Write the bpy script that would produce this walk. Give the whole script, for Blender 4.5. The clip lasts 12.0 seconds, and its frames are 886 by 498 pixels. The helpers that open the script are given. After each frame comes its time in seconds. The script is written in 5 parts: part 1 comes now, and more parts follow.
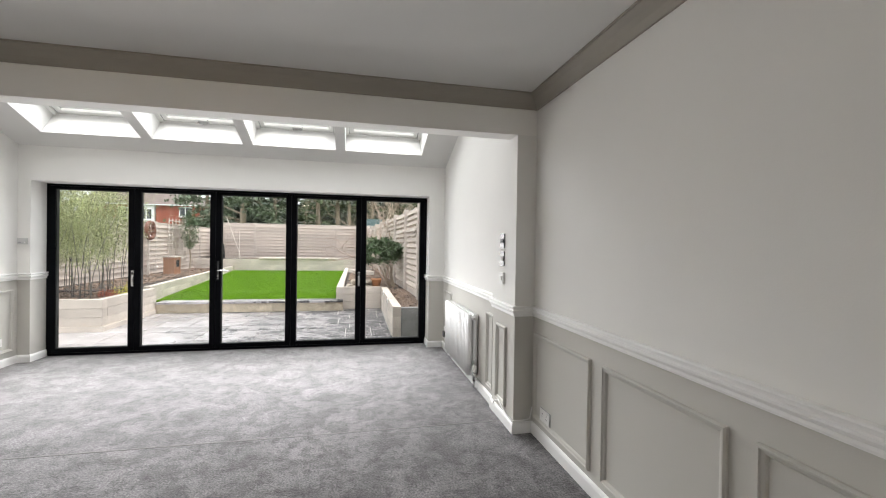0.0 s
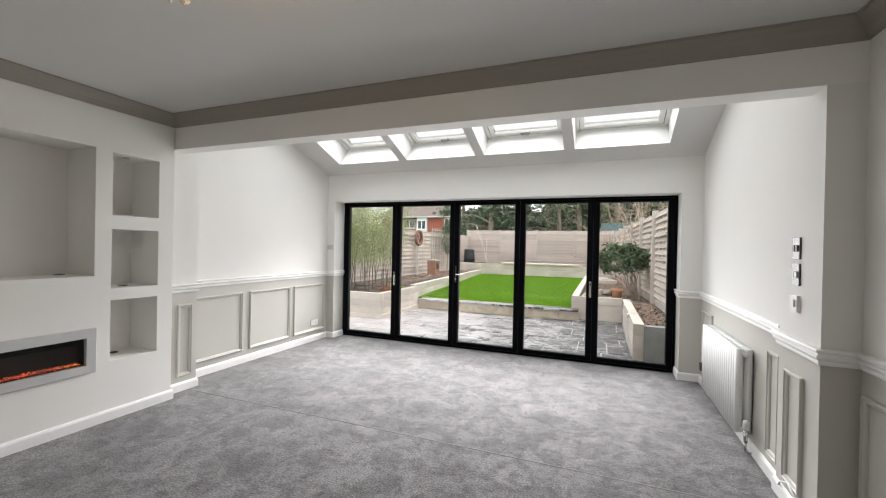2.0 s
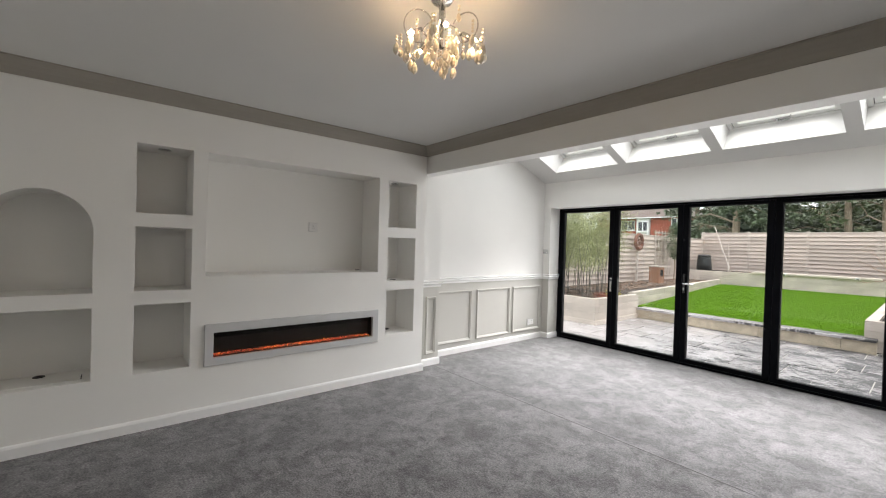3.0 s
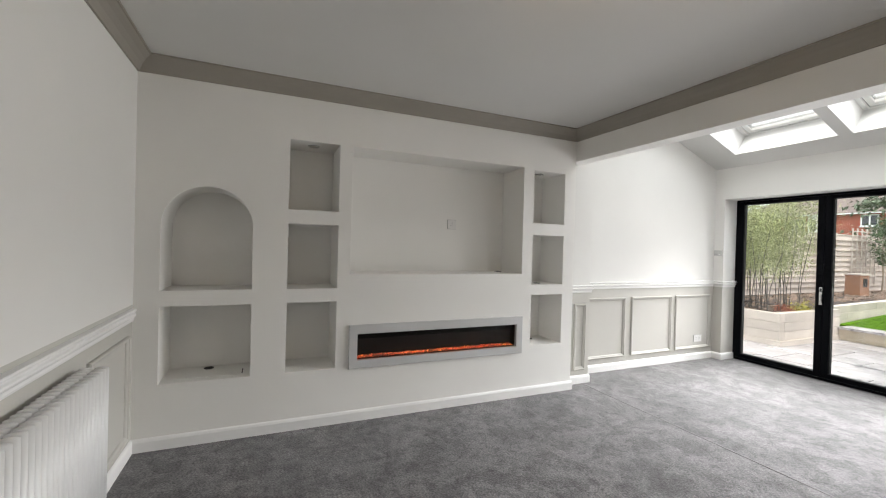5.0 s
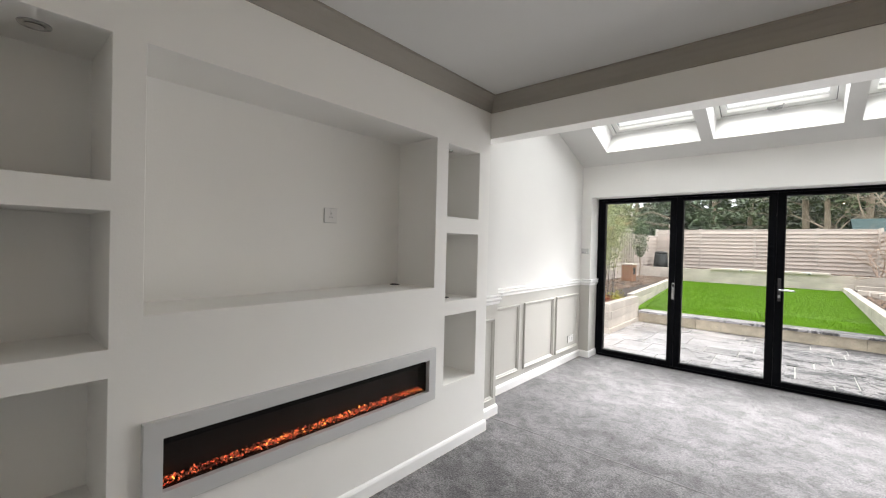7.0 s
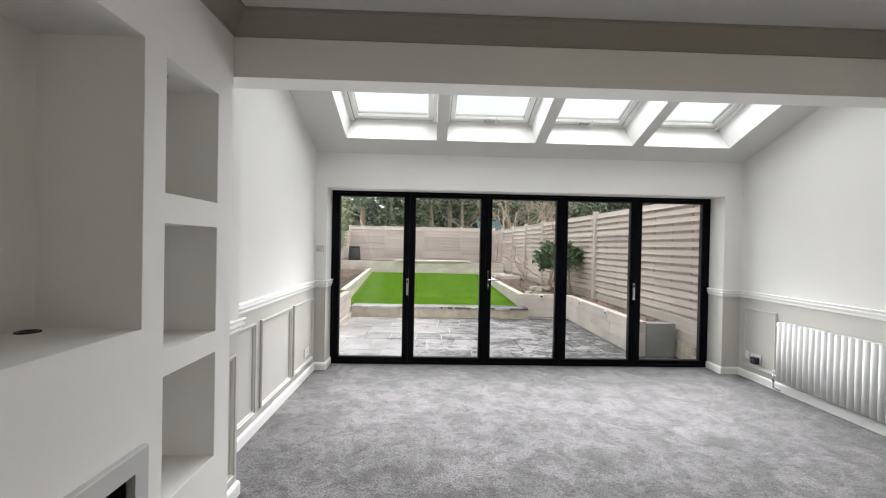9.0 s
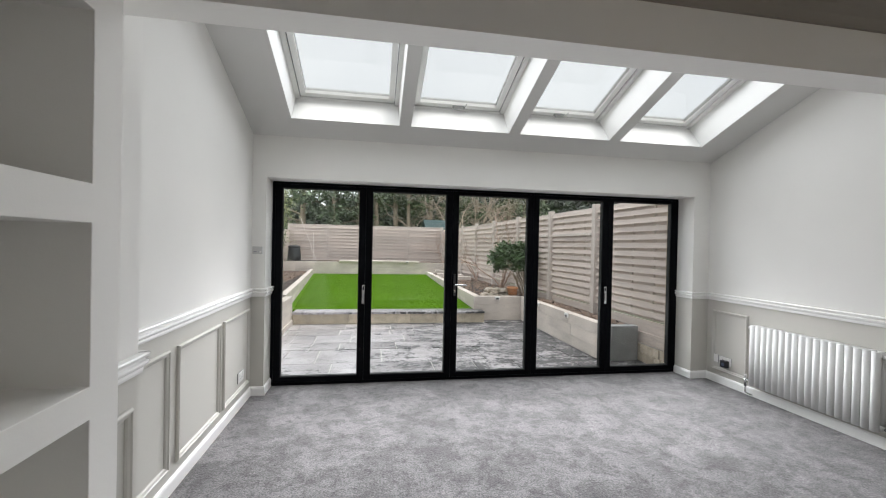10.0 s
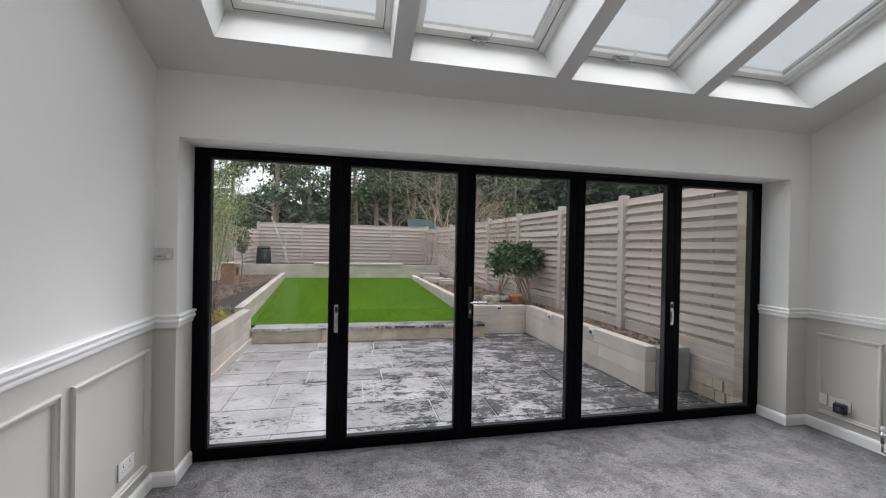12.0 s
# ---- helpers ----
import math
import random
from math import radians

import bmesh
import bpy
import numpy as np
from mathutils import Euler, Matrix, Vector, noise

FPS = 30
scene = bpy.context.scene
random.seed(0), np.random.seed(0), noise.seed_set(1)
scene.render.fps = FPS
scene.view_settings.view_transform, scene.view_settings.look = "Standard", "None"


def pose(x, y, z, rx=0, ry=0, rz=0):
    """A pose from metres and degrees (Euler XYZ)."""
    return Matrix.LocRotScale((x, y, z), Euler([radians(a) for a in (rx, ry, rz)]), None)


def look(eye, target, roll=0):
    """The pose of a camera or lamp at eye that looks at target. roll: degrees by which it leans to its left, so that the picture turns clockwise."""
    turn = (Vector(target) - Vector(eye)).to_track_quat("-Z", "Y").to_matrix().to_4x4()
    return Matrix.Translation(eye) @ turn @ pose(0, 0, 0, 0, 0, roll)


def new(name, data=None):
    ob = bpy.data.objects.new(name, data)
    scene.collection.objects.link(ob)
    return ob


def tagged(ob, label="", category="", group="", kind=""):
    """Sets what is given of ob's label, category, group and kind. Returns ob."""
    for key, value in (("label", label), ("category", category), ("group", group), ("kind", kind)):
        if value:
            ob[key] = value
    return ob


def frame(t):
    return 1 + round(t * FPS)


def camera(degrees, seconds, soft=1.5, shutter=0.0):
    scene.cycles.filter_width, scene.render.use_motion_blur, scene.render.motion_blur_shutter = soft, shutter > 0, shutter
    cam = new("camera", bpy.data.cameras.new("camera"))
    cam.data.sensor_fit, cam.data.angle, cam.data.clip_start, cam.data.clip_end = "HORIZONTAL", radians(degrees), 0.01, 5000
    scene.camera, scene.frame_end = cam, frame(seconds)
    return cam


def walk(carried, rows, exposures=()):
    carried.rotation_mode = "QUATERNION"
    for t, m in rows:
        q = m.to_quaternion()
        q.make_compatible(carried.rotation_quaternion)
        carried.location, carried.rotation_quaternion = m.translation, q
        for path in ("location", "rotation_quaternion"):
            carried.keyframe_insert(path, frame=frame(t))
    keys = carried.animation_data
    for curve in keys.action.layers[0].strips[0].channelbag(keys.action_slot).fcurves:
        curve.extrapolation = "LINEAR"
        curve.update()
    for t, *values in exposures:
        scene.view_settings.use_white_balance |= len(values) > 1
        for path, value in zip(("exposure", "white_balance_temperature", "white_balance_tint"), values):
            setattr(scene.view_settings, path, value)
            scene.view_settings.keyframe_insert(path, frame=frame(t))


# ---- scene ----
cam = camera(95.0, 12.0, soft=1.1)
PATH = [
    (0, (0.112, 0.347, 1.418), (0.529, 2.303, 1.402), 0.9),
    (0.5, (0.197, 0.568, 1.415), (0.546, 2.537, 1.401), 0.9),
    (1, (0.229, 0.698, 1.432), (0.402, 2.691, 1.42), 1.0),
    (1.5, (0.269, 0.734, 1.43), (0.05, 2.722, 1.423), 1.2),
    (2, (0.284, 0.7, 1.431), (-0.447, 2.562, 1.422), 1.2),
    (2.5, (0.339, 0.553, 1.437), (-0.875, 2.143, 1.425), 1.3),
    (3, (0.405, 0.43, 1.462), (-1.14, 1.699, 1.44), 1.7),
    (3.5, (0.465, 0.379, 1.448), (-1.265, 1.384, 1.425), 1.7),
    (3.7, (0.431, 0.362, 1.441), (-1.337, 1.296, 1.412), 2.2),
    (5.3, (-0.379, 0.436, 1.392), (-2.214, 1.232, 1.377), 1.5),
    (5.5, (-0.541, 0.42, 1.41), (-2.348, 1.278, 1.396), 1.4),
    (6, (-0.931, 0.488, 1.399), (-2.644, 1.52, 1.386), 1.4),
    (6.5, (-1.266, 0.549, 1.402), (-2.824, 1.802, 1.385), 1.3),
    (7, (-1.55, 0.626, 1.441), (-2.857, 2.139, 1.418), 1.4),
    (7.5, (-1.81, 0.745, 1.451), (-2.778, 2.495, 1.437), 1.3),
    (9.5, (-2.475, 1.459, 1.467), (-2.221, 3.443, 1.451), 1.2),
    (10, (-2.547, 1.78, 1.475), (-2.207, 3.751, 1.459), 1.2),
    (10.5, (-2.567, 2.153, 1.463), (-2.179, 4.115, 1.46), 1.0),
    (11, (-2.571, 2.509, 1.462), (-2.165, 4.467, 1.455), 1.1),
    (11.5, (-2.558, 2.839, 1.455), (-2.13, 4.793, 1.445), 1.0),
    (12, (-2.536, 3.178, 1.468), (-2.1, 5.13, 1.458), 1.1),
]
EXPOSURE = [(0.0, 1.38, 6620, 12), (1.2, 1.36, 6620, 12), (2.5, 1.2, 6640, 12), (5.5, 1.46, 6600, 11), (7.5, 1.38, 6620, 12), (9.5, 1.0, 6500, 11), (10.5, 0.72, 6400, 12), (11.2, 0.52, 6370, 13), (12.0, 0.42, 6350, 14)]
walk(cam, [(t, look(eye, target, roll)) for t, eye, target, roll in PATH], EXPOSURE)

SKY, DOOR_W, GARDEN_W, ROOF_W, BULB = 0.106, 38.0, 16.0, 4.6, 95.0
# ---------------------------------------------------------------- light
world = bpy.data.worlds.new("overcast_sky")
scene.world = world
world.use_nodes = True
wn = world.node_tree.nodes
wl = world.node_tree.links
sky = wn.new("ShaderNodeTexSky")
sky.sky_type, sky.sun_disc = "NISHITA", False
sky.sun_elevation, sky.sun_rotation = radians(78), radians(100)
sky.air_density, sky.dust_density, sky.ozone_density = 1.0, 4.0, 0.6
cloud_map = wn.new("ShaderNodeTexNoise")
cloud_map.inputs["Scale"].default_value, cloud_map.inputs["Detail"].default_value = 2.2, 5
cloud_co = wn.new("ShaderNodeTexCoord")
wl.new(cloud_co.outputs["Generated"], cloud_map.inputs["Vector"])
cloud_ramp = wn.new("ShaderNodeValToRGB")
cloud_ramp.color_ramp.elements[0].position, cloud_ramp.color_ramp.elements[1].position = 0.30, 0.62
cloud_ramp.color_ramp.elements[0].color = (0.80, 0.80, 0.80, 1)
cloud_ramp.color_ramp.elements[1].color = (0.97, 0.97, 0.97, 1)
wl.new(cloud_map.outputs["Fac"], cloud_ramp.inputs["Fac"])
sky_mix = wn.new("ShaderNodeMix")
sky_mix.data_type = "RGBA"
cloud_col = wn.new("ShaderNodeRGB")
cloud_col.outputs[0].default_value = (9.6, 9.9, 10.3, 1)
wl.new(cloud_ramp.outputs["Color"], sky_mix.inputs["Factor"])
wl.new(sky.outputs["Color"], sky_mix.inputs[6])
wl.new(cloud_col.outputs[0], sky_mix.inputs[7])
wl.new(sky_mix.outputs[2], wn["Background"].inputs["Color"])
wn["Background"].inputs["Strength"].default_value = SKY

sun = new("sun", bpy.data.lights.new("sun", "SUN"))
sun.data.energy, sun.data.angle, sun.data.color = 0.9, radians(25), (1.0, 0.96, 0.9)
sun.matrix_world = look((5, 7, 25), (0, 8, 0))



def opening_light(name, at, tilt, turn, width, height, power, spread, color):
    """Area lamp in an opening, standing in for the daylight that comes through."""
    l = new(name, bpy.data.lights.new(name, "AREA"))
    l.data.shape, l.data.size, l.data.size_y = "RECTANGLE", width, height
    l.data.energy, l.data.spread, l.data.color = power, radians(spread), color
    l.matrix_world = pose(*at, tilt, 0, turn)
    return l


# lamps for skylight, plus one added for garden bounce, at doors and four roof windows
opening_light("door_daylight", (-1.23, 6.12, 1.15), -53, 0, 4.4, 1.3, DOOR_W, 78, (0.96, 0.98, 1.0))
opening_light("door_garden_light", (-1.23, 6.11, 1.10), -92, 0, 4.4, 1.7, GARDEN_W, 120, (0.98, 0.99, 1.0))
for x in (-2.81, -1.73, -0.64, 0.45):
    opening_light("roof_daylight", (x, 5.12, 3.10), -20.6, 0, 0.84, 1.2, ROOF_W, 170, (0.93, 0.97, 1.0))

# ---------------------------------------------------------------- materials


def mat(name, color, rough=0.6, vary=0.06, scale=3.0, bump=0.0, bump_scale=60.0, metal=0.0, fine=0.0, spec=None, coat=0.0, per_object=0.0):
    """A principled surface with stains at one scale, grain at another and fine relief."""
    m = bpy.data.materials.new(name)
    m.use_nodes = True
    nt = m.node_tree
    b = nt.nodes["Principled BSDF"]
    b.inputs["Roughness"].default_value, b.inputs["Metallic"].default_value = rough, metal
    if spec is not None:
        b.inputs["Specular IOR Level"].default_value = spec
    b.inputs["Coat Weight"].default_value = coat
    co = nt.nodes.new("ShaderNodeTexCoord")
    vec = co.outputs["Object"]
    n1 = nt.nodes.new("ShaderNodeTexNoise")
    n1.inputs["Scale"].default_value, n1.inputs["Detail"].default_value = scale, 4
    nt.links.new(vec, n1.inputs["Vector"])
    n2 = nt.nodes.new("ShaderNodeTexNoise")
    n2.inputs["Scale"].default_value, n2.inputs["Detail"].default_value = bump_scale, 3
    nt.links.new(vec, n2.inputs["Vector"])
    add = nt.nodes.new("ShaderNodeMath")
    add.operation = "MULTIPLY_ADD"
    add.inputs[1].default_value = fine
    nt.links.new(n2.outputs["Fac"], add.inputs[0])
    nt.links.new(n1.outputs["Fac"], add.inputs[2])
    mr = nt.nodes.new("ShaderNodeMapRange")
    mr.inputs[1].default_value, mr.inputs[2].default_value = 0.25 + fine * 0.4, 0.75 + fine * 0.6
    mr.inputs[3].default_value, mr.inputs[4].default_value = 1 - vary, 1 + vary
    nt.links.new(add.outputs[0], mr.inputs[0])
    value = mr.outputs[0]
    if per_object:
        info = nt.nodes.new("ShaderNodeObjectInfo")
        r = nt.nodes.new("ShaderNodeMapRange")
        r.inputs[3].default_value, r.inputs[4].default_value = 1 - per_object, 1 + per_object
        nt.links.new(info.outputs["Random"], r.inputs[0])
        mul = nt.nodes.new("ShaderNodeMath")
        mul.operation = "MULTIPLY"
        nt.links.new(value, mul.inputs[0])
        nt.links.new(r.outputs[0], mul.inputs[1])
        value = mul.outputs[0]
    mx = nt.nodes.new("ShaderNodeVectorMath")
    mx.operation = "SCALE"
    mx.inputs[0].default_value = color
    nt.links.new(value, mx.inputs["Scale"])
    nt.links.new(mx.outputs[0], b.inputs["Base Color"])
    if bump:
        bp = nt.nodes.new("ShaderNodeBump")
        bp.inputs["Strength"].default_value, bp.inputs["Distance"].default_value = bump, 0.004
        nt.links.new(n2.outputs["Fac"], bp.inputs["Height"])
        nt.links.new(bp.outputs[0], b.inputs["Normal"])
    return m


def two_paint(name, upper, lower, line):
    """Emulsion walls: one paint above the dado rail, another below it."""
    m = mat(name, upper, 0.75, 0.02, 1.5, 0.08, 140)
    nt = m.node_tree
    scale_node = [n for n in nt.nodes if n.type == "VECT_MATH"][0]
    geo = nt.nodes.new("ShaderNodeNewGeometry")
    sep = nt.nodes.new("ShaderNodeSeparateXYZ")
    nt.links.new(geo.outputs["Position"], sep.inputs[0])
    gt = nt.nodes.new("ShaderNodeMath")
    gt.operation = "GREATER_THAN"
    gt.inputs[1].default_value = line
    nt.links.new(sep.outputs["Z"], gt.inputs[0])
    mx = nt.nodes.new("ShaderNodeMix")
    mx.data_type = "RGBA"
    mx.inputs[6].default_value, mx.inputs[7].default_value = (*lower, 1), (*upper, 1)
    nt.links.new(gt.outputs[0], mx.inputs["Factor"])
    nt.links.new(mx.outputs[2], scale_node.inputs[0])
    return m


def glass(name, tint=(1, 1, 1), rough=0.0, gloss=0.03):
    """A thin pane: clear straight through, with a Fresnel gloss."""
    m = bpy.data.materials.new(name)
    m.use_nodes = True
    nt = m.node_tree
    nt.nodes.remove(nt.nodes["Principled BSDF"])
    out = nt.nodes["Material Output"]
    tr, gl, mix, fr = (nt.nodes.new("ShaderNode" + k) for k in ("BsdfTransparent", "BsdfGlossy", "MixShader", "LayerWeight"))
    tr.inputs["Color"].default_value = (*tint, 1)
    gl.inputs["Roughness"].default_value = rough
    fr.inputs["Blend"].default_value = 0.5
    fifth = nt.nodes.new("ShaderNodeMath")
    fifth.operation = "POWER"
    fifth.inputs[1].default_value = 5.0
    nt.links.new(fr.outputs["Facing"], fifth.inputs[0])
    base = nt.nodes.new("ShaderNodeMath")
    base.operation = "MULTIPLY_ADD"
    base.inputs[1].default_value, base.inputs[2].default_value = 0.6, gloss
    nt.links.new(fifth.outputs[0], base.inputs[0])
    nt.links.new(base.outputs[0], mix.inputs[0])
    nt.links.new(tr.outputs[0], mix.inputs[1])
    nt.links.new(gl.outputs[0], mix.inputs[2])
    nt.links.new(mix.outputs[0], out.inputs["Surface"])
    return m


def glow(name, color, strength):
    m = bpy.data.materials.new(name)
    m.use_nodes = True
    b = m.node_tree.nodes["Principled BSDF"]
    b.inputs["Base Color"].default_value = (*color, 1)
    b.inputs["Emission Color"].default_value, b.inputs["Emission Strength"].default_value = (*color, 1), strength
    return m


WHITE = (0.80, 0.79, 0.762)
GREIGE = (0.50, 0.475, 0.43)
M_WALL = two_paint("wall_emulsion", WHITE, (0.54, 0.525, 0.485), 0.963)
M_MEDIA = mat("media_wall_emulsion", (0.86, 0.848, 0.815), 0.75, 0.02, 1.2, 0.08, 120)
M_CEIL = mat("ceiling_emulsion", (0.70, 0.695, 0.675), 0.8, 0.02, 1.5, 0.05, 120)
M_COVE = mat("coving_paint", (0.33, 0.305, 0.265), 0.7, 0.03, 2, 0.05, 100)
M_TRIM = mat("white_gloss_trim", (0.88, 0.875, 0.86), 0.35, 0.02, 3)
M_MOULD = mat("moulding_paint", (0.54, 0.525, 0.485), 0.5, 0.03, 3)
M_FRAME = mat("anthracite_aluminium", (0.003, 0.0034, 0.0048), 0.42, 0.1, 6, 0.05, 300, spec=0.06)
M_SEAL = mat("black_rubber_seal", (0.006, 0.006, 0.006), 0.6)
M_GLASS = glass("clear_glass", (0.97, 0.985, 0.98))
# grey tint tones down the sky seen through the roof panes
M_ROOFGLASS = glass("tinted_roof_glass", (0.70, 0.705, 0.69))
M_CHROME = mat("brushed_chrome", (0.55, 0.55, 0.55), 0.25, 0.04, 10, metal=1.0)
M_RAD = mat("radiator_enamel", (0.78, 0.78, 0.77), 0.3, 0.015, 4)
M_UPVC = mat("white_window_frame", (0.82, 0.82, 0.80), 0.35, 0.02, 4)
M_PLASTIC = mat("white_plastic", (0.80, 0.79, 0.77), 0.35, 0.01, 4)
M_BLACK = mat("black_plastic", (0.012, 0.012, 0.014), 0.4, 0.1, 10)
# chrome with the dark reflections put into its base colour
M_DARK_CHROME = mat("dark_chrome", (0.09, 0.09, 0.095), 0.22, 0.05, 8, metal=1.0)
M_DARK = mat("dark_void", (0.02, 0.02, 0.02), 0.8)

# ---------------------------------------------------------------- mesh helpers


def box(bm, x0, y0, z0, x1, y1, z1):
    """A box between two corners."""
    v = [bm.verts.new((x, y, z)) for x in (x0, x1) for y in (y0, y1) for z in (z0, z1)]
    for f in ((0, 1, 3, 2), (4, 6, 7, 5), (0, 4, 5, 1), (2, 3, 7, 6), (0, 2, 6, 4), (1, 5, 7, 3)):
        bm.faces.new([v[i] for i in f])
    return v


def quad(bm, *pts):
    return bm.faces.new([bm.verts.new(p) for p in pts])


def tube(bm, pts, radii, n=8, cap=True):
    """A round tube through points, with a radius at each."""
    rings = []
    pts = [Vector(p) for p in pts]
    side = None
    for i, p in enumerate(pts):
        d = (pts[min(i + 1, len(pts) - 1)] - pts[max(i - 1, 0)]).normalized()
        ref = Vector((0, 0, 1)) if abs(d.z) < 0.9 else Vector((1, 0, 0))
        u = d.cross(ref).normalized() if side is None else (side - d * side.dot(d)).normalized()
        side = u
        w = d.cross(u)
        r = radii[i] if hasattr(radii, "__len__") else radii
        rings.append([bm.verts.new(p + (u * math.cos(a) + w * math.sin(a)) * r) for a in (2 * math.pi * k / n for k in range(n))])
    for a, b in zip(rings, rings[1:]):
        for k in range(n):
            bm.faces.new((a[k], a[(k + 1) % n], b[(k + 1) % n], b[k]))
    if cap:
        bm.faces.new(rings[0][::-1])
        bm.faces.new(rings[-1])


def lathe(bm, profile, n=16, at=(0, 0, 0)):
    """A turned shape: (radius, height) up the z axis."""
    rings = [[bm.verts.new((at[0] + r * math.cos(2 * math.pi * k / n), at[1] + r * math.sin(2 * math.pi * k / n), at[2] + z)) for k in range(n)] for r, z in profile]
    for a, b in zip(rings, rings[1:]):
        for k in range(n):
            bm.faces.new((a[k], a[(k + 1) % n], b[(k + 1) % n], b[k]))
    bm.faces.new(rings[0][::-1])
    bm.faces.new(rings[-1])


def sweep(bm, profile, p0, p1, inward, cap=True, mitre0=0.0, mitre1=0.0):
    """A moulding: profile of (out, up) carried from p0 to p1, out towards the vector inward. Mitres lengthen it with the out distance."""
    p0, p1, inward = Vector(p0), Vector(p1), Vector(inward).normalized()
    d = (p1 - p0).normalized()
    up = Vector((0, 0, 1))
    a = [bm.verts.new(p0 + inward * o + up * z + d * o * mitre0) for o, z in profile]
    b = [bm.verts.new(p1 + inward * o + up * z - d * o * mitre1) for o, z in profile]
    n = len(profile)
    for i in range(n - 1):
        bm.faces.new((a[i], a[i + 1], b[i + 1], b[i]))
    if cap:
        bm.faces.new(a[::-1])
        bm.faces.new(b)


def mesh_of(bm, name, material, bevel=0.0, smooth=False):
    if bevel:
        sharp = [e for e in bm.edges if len(e.link_faces) == 2 and e.calc_face_angle(0) > 0.5]
        bmesh.ops.bevel(bm, geom=sharp, offset=bevel, segments=1, affect="EDGES", clamp_overlap=True)
    bmesh.ops.recalc_face_normals(bm, faces=bm.faces)
    me = bpy.data.meshes.new(name)
    bm.to_mesh(me)
    bm.free()
    me.materials.append(material)
    if smooth:
        me.shade_smooth()
    return me


def part(name, bm, material, parent=None, label="", bevel=0.0, smooth=False):
    """Links a bmesh as one mesh object, under a thing or a part."""
    ob = new(name, mesh_of(bm, name, material, bevel, smooth))
    ob.parent = parent
    return tagged(ob, label)


def piece(name, me, parent, m):
    """One more object on a shared mesh."""
    ob = new(name, me)
    ob.parent = parent
    ob.matrix_basis = m
    return ob


def thing(name, at, label, category, group="", kind="", rz=0.0):
    ob = new(name)
    ob.empty_display_size = 0.1
    ob.matrix_basis = pose(*at, 0, 0, rz)
    return tagged(ob, label, category, group, kind)


def boxes(*corners):
    bm = bmesh.new()
    for c in corners:
        box(bm, *c)
    return bm


def structure(name, bm, material, label, category, bevel=0.0):
    return tagged(part(name, bm, material, None, label, bevel), "", category, "", "structure")


# ---------------------------------------------------------------- the rooms
RX, BY, MX = 1.45, -0.35, -3.345        # old room: side wall, back wall, media wall
CZ, COVE = 2.56, 0.10                    # ceiling, coving
BEAM0, BEAM1, HEAD = 3.24, 3.39, 2.265    # the beam of the opening
LX, EX, FY = -3.69, 1.315, 5.915          # extension: side walls and inner face of the door wall
PLX, PRX, PL1, PR1 = -3.455, 1.294, 3.565, 3.74   # piers
DX0, DX1, DZ = -3.565, 1.105, 2.10       # door opening
SLOPE, EAVE = 0.375, 2.50
OUT = 6.30                               # outer face of the door wall


def roof(y):
    return EAVE + (FY - y) * SLOPE




def carpet():
    """Deep-pile carpet: brushed patches, footprints and tufts."""
    m = mat("grey_carpet", (0.120, 0.114, 0.116), 0.95, 0.36, 2.1, 0.45, 330, fine=0.6, spec=0.08)
    nt = m.node_tree
    co = [n for n in nt.nodes if n.type == "TEX_COORD"][0]
    warp = nt.nodes.new("ShaderNodeTexNoise")
    warp.inputs["Scale"].default_value, warp.inputs["Detail"].default_value, warp.inputs["Distortion"].default_value = 4.6, 13, 0.5
    warp.inputs["Roughness"].default_value = 0.76
    tuft = nt.nodes.new("ShaderNodeTexNoise")
    tuft.inputs["Scale"].default_value, tuft.inputs["Detail"].default_value, tuft.inputs["Roughness"].default_value = 85, 2, 0.6
    for n in (warp, tuft):
        nt.links.new(co.outputs["Object"], n.inputs["Vector"])
    brushed = nt.nodes.new("ShaderNodeMapRange")
    brushed.inputs[1].default_value, brushed.inputs[2].default_value = 0.445, 0.545
    brushed.inputs[3].default_value, brushed.inputs[4].default_value = 0.70, 1.20
    nt.links.new(warp.outputs["Fac"], brushed.inputs[0])
    speck = nt.nodes.new("ShaderNodeMapRange")
    speck.inputs[1].default_value, speck.inputs[2].default_value = 0.36, 0.64
    speck.inputs[3].default_value, speck.inputs[4].default_value = 0.58, 1.42
    nt.links.new(tuft.outputs["Fac"], speck.inputs[0])
    dent = nt.nodes.new("ShaderNodeTexNoise")
    dent.inputs["Scale"].default_value, dent.inputs["Detail"].default_value, dent.inputs["Roughness"].default_value = 17, 7, 0.74
    nt.links.new(co.outputs["Object"], dent.inputs["Vector"])
    dimple = nt.nodes.new("ShaderNodeMapRange")
    dimple.inputs[1].default_value, dimple.inputs[2].default_value = 0.37, 0.50
    dimple.inputs[3].default_value, dimple.inputs[4].default_value = 0.56, 1.08
    nt.links.new(dent.outputs["Fac"], dimple.inputs[0])
    sc = [n for n in nt.nodes if n.type == "VECT_MATH"][0]
    prev = sc.inputs["Scale"].links[0].from_socket
    for other in (brushed, speck, dimple):
        mul = nt.nodes.new("ShaderNodeMath")
        mul.operation = "MULTIPLY"
        nt.links.new(prev, mul.inputs[0])
        nt.links.new(other.outputs[0], mul.inputs[1])
        prev = mul.outputs[0]
    nt.links.new(prev, sc.inputs["Scale"])
    bp = [n for n in nt.nodes if n.type == "BUMP"][0]
    bp.inputs["Distance"].default_value = 0.008
    nt.links.new(tuft.outputs["Fac"], bp.inputs["Height"])
    nt.nodes["Principled BSDF"].inputs["Sheen Weight"].default_value = 0.3
    return m


